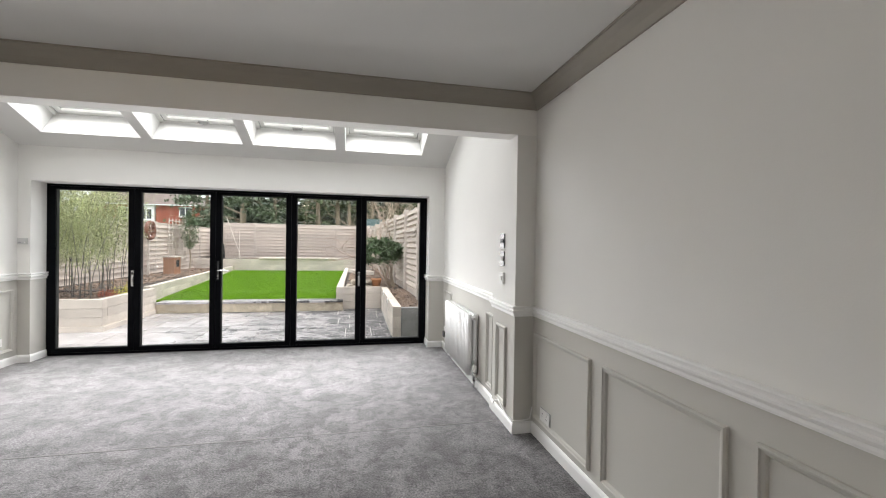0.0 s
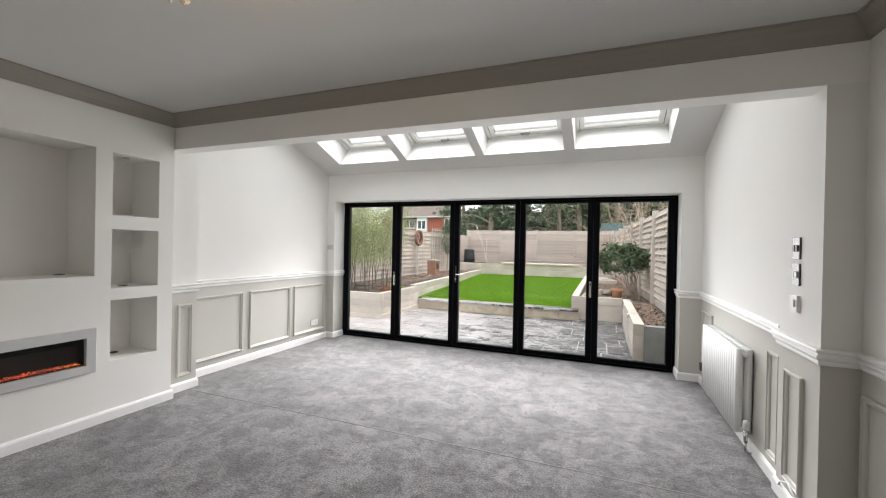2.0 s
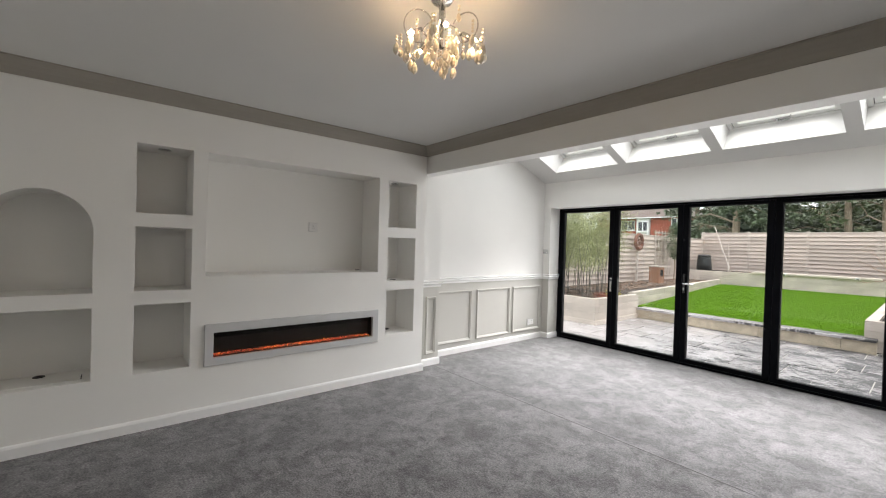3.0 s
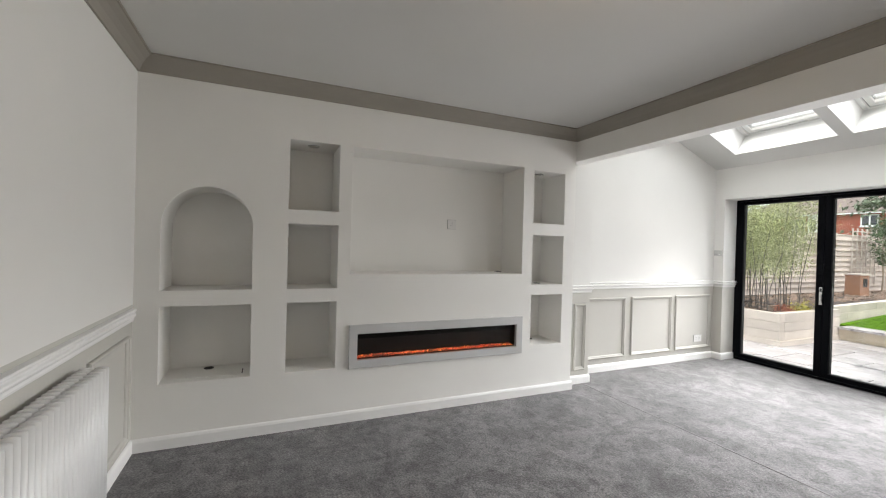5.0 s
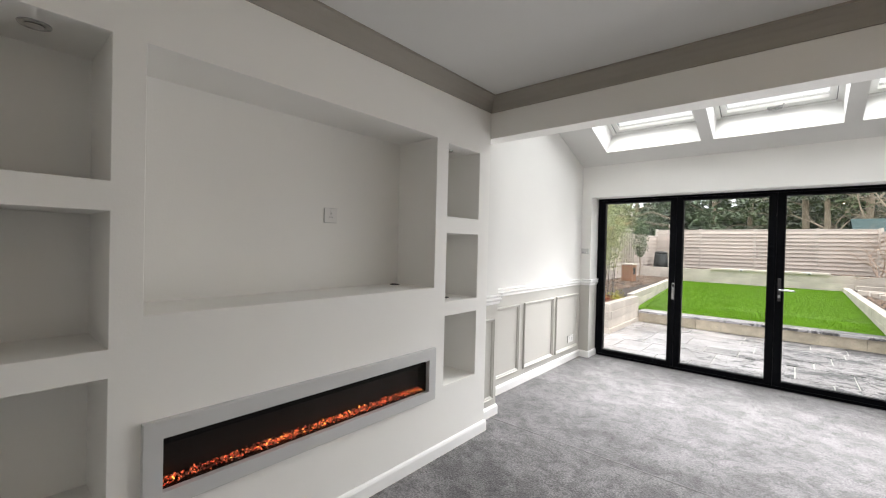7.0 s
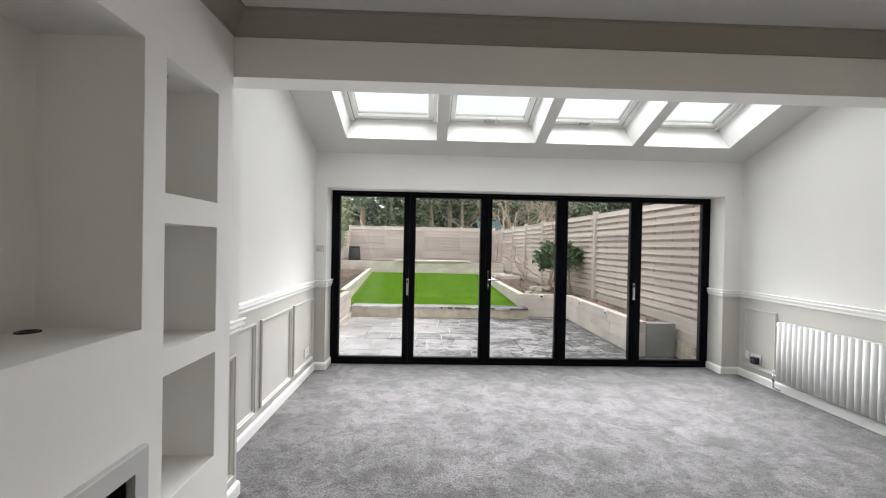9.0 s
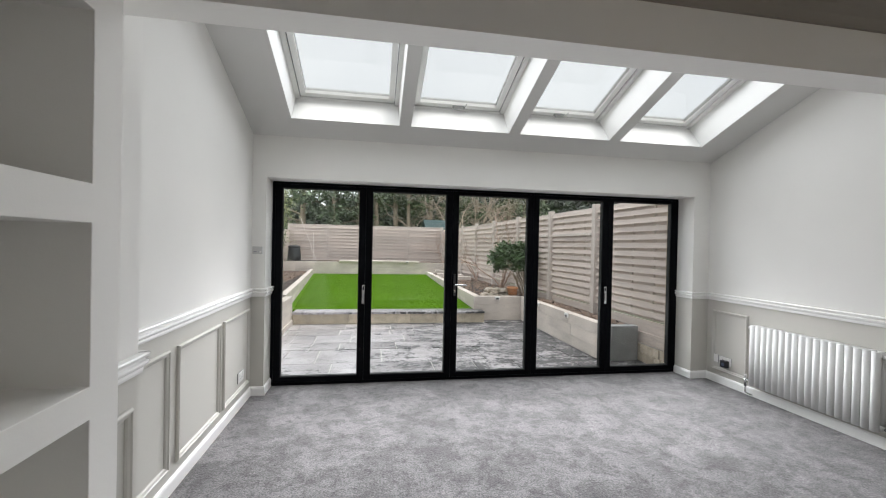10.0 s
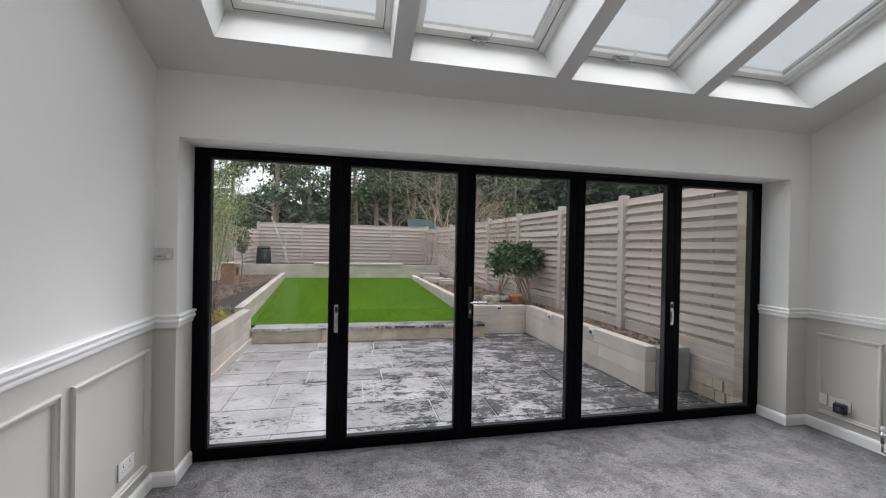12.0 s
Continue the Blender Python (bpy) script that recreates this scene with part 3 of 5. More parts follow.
tube(bm, [(-0.045, 0, 0), (-0.049, 0, 0)], 0.018, 14)
part("button", bm, mat("blue_grey_plastic", (0.06, 0.08, 0.13), 0.3), plug)

for z, kind in ((1.465, 0), (1.32, 1), (1.16, 2)):
    s = thing("light_switch", (PRX, 3.515, z), ("polished chrome light switch on the pier", "polished chrome dimmer switch on the pier", "white thermostat dial on the pier")[kind], "switch")
    part("plate", boxes((-0.010 - 0.006 * (kind == 2), -0.043, -0.060 if kind < 2 else -0.045, 0.0, 0.043, 0.060 if kind < 2 else 0.045)), M_PLASTIC if kind == 2 else M_DARK_CHROME, s, "", 0.003)
    if kind < 2:
        for y in (-0.016, 0.016):
            part("rocker", boxes((-0.016, y - 0.010, -0.018, -0.009, y + 0.010, 0.018)), M_BLACK if kind == 0 else M_PLASTIC, s, "", 0.002)
    else:
        part("dial", boxes((-0.024, -0.022, -0.018, -0.015, 0.022, 0.022)), M_PLASTIC, s, "", 0.004)

alarm = thing("thermostat", (-3.632, FY, 1.395), "small pale grey wall thermostat with grey buttons", "thermostat")
part("case", boxes((-0.045, -0.022, -0.036, 0.045, 0, 0.036)), mat("grey_case", (0.56, 0.56, 0.55), 0.45, 0.03), alarm, "", 0.004)
part("label_bar", boxes((-0.035, -0.0235, -0.018, -0.005, -0.0215, -0.010)), mat("grey_print", (0.3, 0.3, 0.32), 0.5), alarm)
part("button", boxes((0.005, -0.026, -0.022, 0.016, -0.021, -0.008)), mat("grey_button", (0.45, 0.45, 0.46), 0.5), alarm)
part("button", boxes((0.021, -0.026, -0.022, 0.032, -0.021, -0.008)), M_PLASTIC, alarm)

# cable tacked round the foot of the pier
bm = bmesh.new()
tube(bm, [(PRX - 0.004, 3.70, 0.035), (PRX - 0.020, 3.62, 0.11), (PRX - 0.020, 3.52, 0.155), (PRX - 0.020, 3.44, 0.125), (PRX - 0.020, 3.36, 0.108), (PRX - 0.018, BEAM0 - 0.018, 0.104), (RX - 0.09, BEAM0 - 0.020, 0.102), (RX - 0.03, BEAM0 - 0.018, 0.11), (RX - 0.012, BEAM0 - 0.02, 0.20)], 0.0055, 8)
tagged(part("cable", bm, M_PLASTIC, None, "loose white cable tacked along the pier skirting", 0, True), "", "cable")

# column radiators


def column_radiator(at, rz, width, count, label, gap=0.0):
    """Two rows of flat-oval columns between header pipes, with valves. Local x points at the wall."""
    rad = thing("column_radiator", at, label, "radiator", "column radiators", rz=rz)
    y0, y1 = -width / 2, width / 2
    half = width / count / 2 * 0.96
    bm = bmesh.new()
    ring = [(0.030 * math.cos(a) * (1 if math.cos(a) > 0 else 0.8), half * math.sin(a)) for a in (2 * math.pi * k / 14 for k in range(14))]
    lo = [bm.verts.new((y, x, 0.0)) for x, y in ring]
    hi = [bm.verts.new((y, x, 0.60)) for x, y in ring]
    for k in range(14):
        bm.faces.new((lo[k], lo[(k + 1) % 14], hi[(k + 1) % 14], hi[k]))
    bm.faces.new(lo[::-1])
    bm.faces.new(hi)
    mesh = mesh_of(bm, "column", M_RAD, 0.006, True)
    for k in range(count):
        y = y0 + (k + 0.5) * width / count
        piece("column", mesh, rad, pose(-0.085, y, 0.137, 0, 0, 90))
        piece("column", mesh, rad, pose(-0.034, y, 0.137, 0, 0, -90))
    for z in (0.165, 0.705):
        bm = bmesh.new()
        tube(bm, [(-0.060, y0 - 0.01, z), (-0.060, y1 + 0.01, z)], 0.019, 12)
        part("header_pipe", bm, M_RAD, rad, "", 0, True)
    for y in (-width / 3, width / 3):
        part("bracket", boxes((-0.060, y - 0.012, 0.45, gap, y + 0.012, 0.49)), M_RAD, rad)
    for y, tall in ((y0 - 0.02, 1), (y1 + 0.02, 0)):
        v = new("valve")
        v.parent = rad
        d = -1 if tall else 1
        bm = bmesh.new()
        tube(bm, [(-0.062, y, 0.165), (-0.062, y + d * 0.045, 0.165)], 0.012, 10)
        tube(bm, [(-0.062, y + d * 0.045, 0.10), (-0.062, y + d * 0.045, 0.185)], 0.013, 10)
        tube(bm, [(-0.062, y + d * 0.045, 0.11), (-0.062, y + d * 0.045, 0.04), (-0.03, y + d * 0.03, 0.02), (-0.005, y, 0.015)], 0.0075, 8)
        part("body", bm, M_CHROME, v, "chrome valve and pipe tail", 0, True)
        bm = bmesh.new()
        lathe(bm, [(0.017, 0), (0.021, 0.012), (0.021, 0.05), (0.016, 0.066), (0.006, 0.07)] if tall else [(0.013, 0), (0.013, 0.03), (0.009, 0.036)], 14, (-0.062, y + d * 0.045, 0.185))
        part("cap", bm, M_PLASTIC, v, "white valve cap", 0, True)
    for y, d in ((y0 - 0.006, -1), (y1 + 0.006, 1)):
        bm = bmesh.new()
        tube(bm, [(-0.060, y, 0.705), (-0.060, y + d * 0.030, 0.705)], 0.017, 12)
        part("end_plug", bm, M_PLASTIC, rad, "", 0, True)


column_radiator((EX, 4.75, 0), 0, 1.07, 18, "white double column radiator hung on the greige wall")
column_radiator((-1.97, BY + 0.02, 0.063), -90, 1.01, 25, "white double column radiator under the back wall rail", 0.02)

# electric fire set into the media wall
fire = thing("electric_fire", (MX, 1.833, 0.41), "long electric fire with a pale grey frame and glowing ember bed", "fireplace")
M_FIREFRAME = mat("pale_grey_metal", (0.57, 0.57, 0.565), 0.35, 0.03, 4)
fy0, fy1, fz0, fz1 = -0.800, 0.802, 0.006, 0.346
gy0, gy1, gz0, gz1 = -0.735, 0.737, 0.070, 0.276
bm = bmesh.new()
outer = [(fy0, fz0), (fy1, fz0), (fy1, fz1), (fy0, fz1)]
inner = [(gy0, gz0), (gy1, gz0), (gy1, gz1), (gy0, gz1)]
rings = [[bm.verts.new((x, y, z)) for y, z in loop] for x, loop in ((0.0, outer), (0.022, outer), (0.025, [(y * 0.996, z + (0.003 if z < 0.1 else -0.003)) for y, z in outer]), (0.025, inner), (-0.004, inner))]
for r0, r1 in zip(rings, rings[1:]):
    for k in range(4):
        bm.faces.new((r0[k], r0[(k + 1) % 4], r1[(k + 1) % 4], r1[k]))
part("frame", bm, M_FIREFRAME, fire, "pale grey metal surround")
M_FIREIN = mat("black_fire_lining", (0.006, 0.0055, 0.005), 0.45, 0.2, 4, spec=0.1)
part("lining", boxes((-0.155, gy0 - 0.002, 0.070, -0.150, gy1 - 0.002, 0.278), (-0.15, gy0, 0.0685, -0.004, gy1 - 0.002, 0.072), (-0.15, gy0, 0.272, -0.004, gy1 - 0.002, 0.277),
                     (-0.15, gy0 - 0.002, 0.072, -0.004, gy0 + 0.003, 0.272), (-0.15, gy1 - 0.007, 0.072, -0.004, gy1 - 0.002, 0.272)), M_FIREIN, fire)
M_SCREEN = mat("smoked_screen", (0.022, 0.017, 0.014), 0.28, 0.2, 5, spec=0.2)
part("flame_screen", boxes((-0.075, gy0 + 0.004, 0.073, -0.071, gy1 - 0.008, 0.222)), M_SCREEN, fire, "dark reflective flame screen")
part("canopy", boxes((-0.149, gy0 + 0.004, 0.222, -0.045, gy1 - 0.008, 0.270)), M_FIREIN, fire, "", 0.003)
rng = random.Random(4)
bm = bmesh.new()
bmesh.ops.create_icosphere(bm, subdivisions=1, radius=0.0048)
for v in bm.verts:
    v.co *= rng.uniform(0.7, 1.25)
me_a = mesh_of(bm, "ember", glow("ember_orange", (1.0, 0.20, 0.07), 0.5))
me_b = me_a.copy()
me_b.materials[0] = glow("ember_amber", (1.0, 0.36, 0.06), 1.1)
me_c = me_a.copy()
me_c.materials[0] = mat("crystal_pebble", (0.50, 0.20, 0.14), 0.2, 0.3, 60)
me_d = me_a.copy()
me_d.materials[0] = glow("ember_red", (0.80, 0.07, 0.03), 0.35)
for k in range(290):
    y = rng.uniform(gy0 + 0.014, gy1 - 0.018)
    warm = 0.5 + 0.5 * math.sin(y * 5.2 + 2.4)
    pick = rng.random()
    me = me_b if pick < 0.04 + 0.20 * warm else me_a if pick < 0.45 + 0.15 * warm else me_d if pick < 0.68 else me_c
    s = rng.uniform(0.5, 1.15)
    x, z = rng.uniform(-0.066, -0.012), 0.0785 + rng.uniform(0, 0.014)
    piece("ember", me, fire, Matrix.Translation((x, y, z)) @ Euler((rng.uniform(0, 6), rng.uniform(0, 6), rng.uniform(0, 6))).to_matrix().to_4x4() @ Matrix.Diagonal((s * 0.8, s * 1.9, s * 0.6, 1)))
for m_e, count in ((me_a.materials[0], 110), (me_c.materials[0], 700), (me_d.materials[0], 130)):
    bm = bmesh.new()
    for k in range(count):
        y, x, z = rng.uniform(gy0 + 0.012, gy1 - 0.016), rng.uniform(-0.066, -0.010), 0.075 + rng.uniform(0, 0.016)
        m = Matrix.Translation((x, y, z)) @ Euler((rng.uniform(0, 6), rng.uniform(0, 6), rng.uniform(0, 6))).to_matrix().to_4x4()
        q = rng.uniform(0.003, 0.0075)
        v = [bm.verts.new(m @ Vector(p)) for p in ((-q, -q * 0.5, 0), (q, -q * 0.4, 0), (0, q * 0.8, 0), (0, 0, q * 0.7))]
        for f in ((0, 1, 2), (0, 1, 3), (1, 2, 3), (2, 0, 3)):
            bm.faces.new([v[i] for i in f])
    tagged(part("ember_bed", bm, m_e, fire), kind="stuff")
pane = part("pane", boxes((-0.003, gy0 + 0.001, gz0 + 0.003, 0.0, gy1 - 0.003, gz1 - 0.004)), glass("fire_glass", (0.9, 0.9, 0.9), 0.0, 0.008), fire)
pane.visible_shadow = False

# niche fittings: downlights, cable grommets, access panel
for y, z in ((0.755, 2.146), (2.90, 2.130)):
    d = thing("downlight", (MX - 0.15, y, z), "small round recessed downlight, switched off, in a niche", "downlight", "niche downlights")
    bm = bmesh.new()
    lathe(bm, [(0.024, -0.0005), (0.026, -0.006), (0.042, -0.005), (0.044, 0.0)], 20)
    part("bezel", bm, M_CHROME, d, "", 0, True)
    bm = bmesh.new()
    lathe(bm, [(0.0245, -0.007), (0.020, -0.0062)], 16)
    part("lens", bm, mat("frosted_lens", (0.5, 0.48, 0.45), 0.3), d)
for x, y, z in ((-3.63, 0.055, 0.4315), (-3.655, 2.555, 1.152), (-3.50, 2.915, 1.046), (-3.60, 2.91, 0.470)):
    g = thing("cable_grommet", (x, y, z), "round black cable grommet in the niche floor", "cable grommet", "cable grommets")
    bm = bmesh.new()
    lathe(bm, [(0.034, 0.0), (0.033, 0.004), (0.024, 0.005), (0.022, 0.002)], 20)
    part("rim", bm, M_BLACK, g, "", 0, True)
    bm = bmesh.new()
    lathe(bm, [(0.0215, 0.0008), (0.02, 0.0028)], 16)
    part("brush", bm, M_DARK, g)
hatch = thing("access_hatch", (-3.53, 0.066, 0.427), "white access hatch let into the niche floor", "hatch")
part("lid", boxes((-0.13, -0.20, 0.0, 0.11, 0.215, 0.004)), M_MEDIA, hatch, "", 0.002)
part("finger_slot", boxes((-0.02, 0.218, 0.0, 0.09, 0.224, 0.005)), M_DARK, hatch)

# chandelier
ch = thing("chandelier", (-1.01, 1.545, CZ), "chrome chandelier with curled arms, crystal drops and lit bulbs", "chandelier")
bm = bmesh.new()
lathe(bm, [(0.055, 0.0), (0.055, -0.012), (0.045, -0.03), (0.014, -0.04), (0.012, -0.05)][::-1], 24)
part("ceiling_rose", bm, M_CHROME, ch, "", 0, True)
bm = bmesh.new()
tube(bm, [(0, 0, -0.045), (0, 0, -0.12)], 0.013, 12)
tube(bm, [(0, 0, -0.12), (0, 0, -0.24)], [0.012, 0.008], 12)
part("stem", bm, M_CHROME, ch, "", 0, True)
M_CRYSTAL = mat("crystal", (0.74, 0.66, 0.54), 0.12, 0.12, 60, spec=0.9)
M_BULB = glow("bulb", (1.0, 0.70, 0.40), BULB)
rng = random.Random(9)
bm = bmesh.new()
lathe(bm, [(0.001, 0.012), (0.005, 0.006), (0.0085, -0.004), (0.007, -0.013), (0.001, -0.019)], 6)
drop_mesh = mesh_of(bm, "crystal_drop", M_CRYSTAL)
bm = bmesh.new()
lathe(bm, [(0.001, 0.006), (0.006, 0.002), (0.006, -0.002), (0.001, -0.006)], 6)
bead_mesh = mesh_of(bm, "crystal_bead", M_CRYSTAL)
ARMS = 5
for k in range(ARMS):
    a = 2 * math.pi * k / ARMS + 0.5
    arm = new("arm")
    arm.parent = ch
    ca, sa = math.cos(a), math.sin(a)
    curl = []
    for j in range(17):
        u = j / 16
        th = -1.9 + u * 4.6
        r0 = 0.105 + 0.062 * math.cos(th)
        curl.append((ca * r0 - sa * 0.02 * u, sa * r0 + ca * 0.02 * u, -0.155 + 0.068 * math.sin(th)))
    bm = bmesh.new()
    tube(bm, [(0, 0, -0.235), (ca * 0.05, sa * 0.05, -0.225)] + curl, 0.0032, 6)
    part("curled_wire", bm, M_CHROME, arm, "", 0, True)
    bx, by, bz = ca * 0.135 - sa * 0.03, sa * 0.135 + ca * 0.03, -0.20
    out = Vector((ca * 0.88 - sa * 0.2, sa * 0.88 + ca * 0.2, -0.55)).normalized()
    tip = Vector((bx, by, bz))
    bm = bmesh.new()
    tube(bm, [(ca * 0.05, sa * 0.05, -0.205), tip - out * 0.05], 0.004, 6)
    tube(bm, [tip - out * 0.055, tip - out * 0.05, tip - out * 0.012, tip - out * 0.006], [0.006, 0.010, 0.011, 0.009], 12)
    part("lamp_holder", bm, M_CHROME, arm, "slim chrome lamp holder", 0, True)
    bm = bmesh.new()
    tube(bm, [tip - out * 0.010, tip, tip + out * 0.010, tip + out * 0.017, tip + out * 0.020], [0.005, 0.009, 0.010, 0.007, 0.002], 12)
    part("bulb", bm, M_BULB, arm, "warm glowing bulb", 0, True)
    for j in range(12):
        b2 = a + rng.uniform(-0.6, 0.6)
        rr = rng.uniform(0.05, 0.205)
        top = -0.205 + rng.uniform(-0.02, 0.06) * (rr / 0.2)
        n_b = rng.choice((2, 3, 4))
        x, y = rr * math.cos(b2), rr * math.sin(b2)
        for q in range(n_b):
            piece("crystal_bead", bead_mesh, arm, pose(x, y, top - 0.014 * q))
        s = rng.uniform(1.2, 1.95)
        piece("crystal_drop", drop_mesh, arm, pose(x, y, top - 0.014 * n_b - 0.010 * s) @ Matrix.Diagonal((s, s, s, 1)))
# ---------------------------------------------------------------- the garden
PZ, LAWN = -0.137, 0.10
M_EARTH = mat("bark_mulch", (0.040, 0.028, 0.021), 0.95, 0.5, 14, 1.0, 45, fine=0.6)
M_GROUND = mat("rough_grass", (0.05, 0.085, 0.025), 0.95, 0.35, 0.8, 0.6, 30, fine=0.4)
M_LAWN = mat("lawn_thatch", (0.075, 0.165, 0.006), 0.95, 0.25, 1.6, 0.6, 120, fine=0.5, spec=0.05)
M_BLADE = mat("grass_blade", (0.080, 0.175, 0.006), 0.9, 0.16, 1.2, fine=0.3, spec=0.0)
M_SLEEPER = mat("pale_sleeper", (0.56, 0.495, 0.435), 0.85, 0.24, 2.2, 0.35, 70, fine=0.5, per_object=0.12)
M_GREYBLOCK = mat("block_grey", (0.27, 0.27, 0.265), 0.8, 0.2, 5, 0.4, 60, fine=0.4)
M_BOARD = mat("fence_board", (0.48, 0.405, 0.355), 0.85, 0.22, 2.5, 0.35, 60, fine=0.5, per_object=0.13)
M_POST = mat("fence_post", (0.55, 0.485, 0.435), 0.85, 0.15, 3, 0.35, 60, fine=0.5, per_object=0.06)
M_STONE = mat("sandstone", (0.50, 0.425, 0.325), 0.85, 0.25, 8, 0.5, 50, fine=0.4, per_object=0.15)
M_MORTAR = mat("mortar", (0.46, 0.45, 0.42), 0.9, 0.15, 10, 0.4, 80)
M_BARK = mat("tree_bark", (0.31, 0.245, 0.18), 0.9, 0.3, 6, 0.8, 30, fine=0.4)

# slate slabs: wet patches painted pale for reflected sky, with shapes of their own
M_SLAB = mat("slate_slab", (0.385, 0.365, 0.372), 0.45, 0.22, 2.5, 0.5, 40, fine=0.4, per_object=0.18)
nt = M_SLAB.node_tree
b = nt.nodes["Principled BSDF"]
geo = nt.nodes.new("ShaderNodeNewGeometry")
stretch = nt.nodes.new("ShaderNodeVectorMath")
stretch.operation = "MULTIPLY"
stretch.inputs[1].default_value = (1.0, 1.5, 1.0)
nt.links.new(geo.outputs["Position"], stretch.inputs[0])
wet = nt.nodes.new("ShaderNodeTexNoise")
wet.inputs["Scale"].default_value, wet.inputs["Detail"].default_value, wet.inputs["Roughness"].default_value = 3.4, 10, 0.78
nt.links.new(stretch.outputs[0], wet.inputs["Vector"])
edge = nt.nodes.new("ShaderNodeMapRange")
edge.inputs[1].default_value, edge.inputs[2].default_value = 0.468, 0.498
run = nt.nodes.new("ShaderNodeSeparateXYZ")
nt.links.new(geo.outputs["Position"], run.inputs[0])
# more pale sheen patches on the left, fewer to the right
side = nt.nodes.new("ShaderNodeMapRange")
side.inputs[1].default_value, side.inputs[2].default_value = -3.4, 0.6
side.inputs[3].default_value, side.inputs[4].default_value = 0.030, -0.058
nt.links.new(run.outputs["X"], side.inputs[0])
total = nt.nodes.new("ShaderNodeMath")
ripple = nt.nodes.new("ShaderNodeTexNoise")
ripple.inputs["Scale"].default_value, ripple.inputs["Detail"].default_value, ripple.inputs["Roughness"].default_value = 19, 7, 0.78
nt.links.new(stretch.outputs[0], ripple.inputs["Vector"])
mixed = nt.nodes.new("ShaderNodeMix")
mixed.inputs[0].default_value = 0.40
nt.links.new(wet.outputs["Fac"], mixed.inputs[2])
nt.links.new(ripple.outputs["Fac"], mixed.inputs[3])
nt.links.new(mixed.outputs[0], total.inputs[0])
nt.links.new(side.outputs[0], total.inputs[1])
nt.links.new(total.outputs[0], edge.inputs[0])
rg = nt.nodes.new("ShaderNodeMapRange")
rg.inputs[3].default_value, rg.inputs[4].default_value = 0.62, 0.10
nt.links.new(edge.outputs[0], rg.inputs[0])
nt.links.new(rg.outputs[0], b.inputs["Roughness"])
b.inputs["Specular IOR Level"].default_value = 0.8
scale_node = [n for n in nt.nodes if n.type == "VECT_MATH" and n.operation == "SCALE"][0]
# base colour carries the sky's sheen: pale on wet film, dark slate elsewhere
sky_sheen = nt.nodes.new("ShaderNodeMapRange")
sky_sheen.inputs[3].default_value, sky_sheen.inputs[4].default_value = 0.09, 1.2
nt.links.new(edge.outputs[0], sky_sheen.inputs[0])
mul = nt.nodes.new("ShaderNodeMath")
mul.operation = "MULTIPLY"
old = scale_node.inputs["Scale"].links[0].from_socket
nt.links.new(old, mul.inputs[0])
nt.links.new(sky_sheen.outputs[0], mul.inputs[1])
nt.links.new(mul.outputs[0], scale_node.inputs["Scale"])

structure("ground", boxes((-400, -200, -0.6, 400, 600, -0.2)), M_GROUND, "rough ground running out to the horizon", "ground")
structure("road_patio_bed", boxes((-6.6, OUT, -0.2, 1.5, 10.37, PZ - 0.012)), M_MORTAR, "mortar bed under the patio slabs", "patio")
structure("wall_door_sill", boxes((DX0, 6.165, -0.12, DX1, OUT + 0.06, -0.001)), M_GREYBLOCK, "threshold under the folding doors", "sill")
LAWN_RISE = 0.020


def lawn_z(y):
    return LAWN + (y - 10.5) * LAWN_RISE


bm = boxes((-5.0, 10.50, -0.2, -0.22, 18.62, LAWN))
for v in bm.verts:
    if v.co.z > 0:
        v.co.z = lawn_z(v.co.y)
structure("lawn_base", bm, M_LAWN, "bright green turf", "lawn")
tagged(bpy.data.objects["lawn_base"], kind="structure")
bm = bmesh.new()
corner = [(-6.45, 10.1), (-4.28, 10.1), (-4.93, 18.6), (-6.45, 18.6)]
lo, hi = [bm.verts.new((*c, -0.2)) for c in corner], [bm.verts.new((*c, 0.36)) for c in corner]
bm.faces.new(lo[::-1])
bm.faces.new(hi)
for k in range(4):
    bm.faces.new((lo[k], lo[(k + 1) % 4], hi[(k + 1) % 4], hi[k]))
structure("soil_west", bm, M_EARTH, "dark bark mulch in the raised bed", "soil")
structure("soil_south", boxes((-6.45, 18.75, -0.2, 1.2, 21.0, 0.69)), M_EARTH, "dark bark mulch in the far bed", "soil")
structure("soil_east", boxes((-0.25, 10.45, -0.2, 1.4, 18.8, 0.325), (0.80, 7.3, -0.2, 1.4, 10.45, 0.325)), M_EARTH, "dark bark mulch in the raised bed", "soil")
structure("soil_planter", boxes((-6.3, 8.4, -0.2, -4.2, 10.15, 0.34)), M_EARTH, "dark soil in the planter", "soil")

# clods and bark chips over the soil
rng = random.Random(12)
bm = bmesh.new()
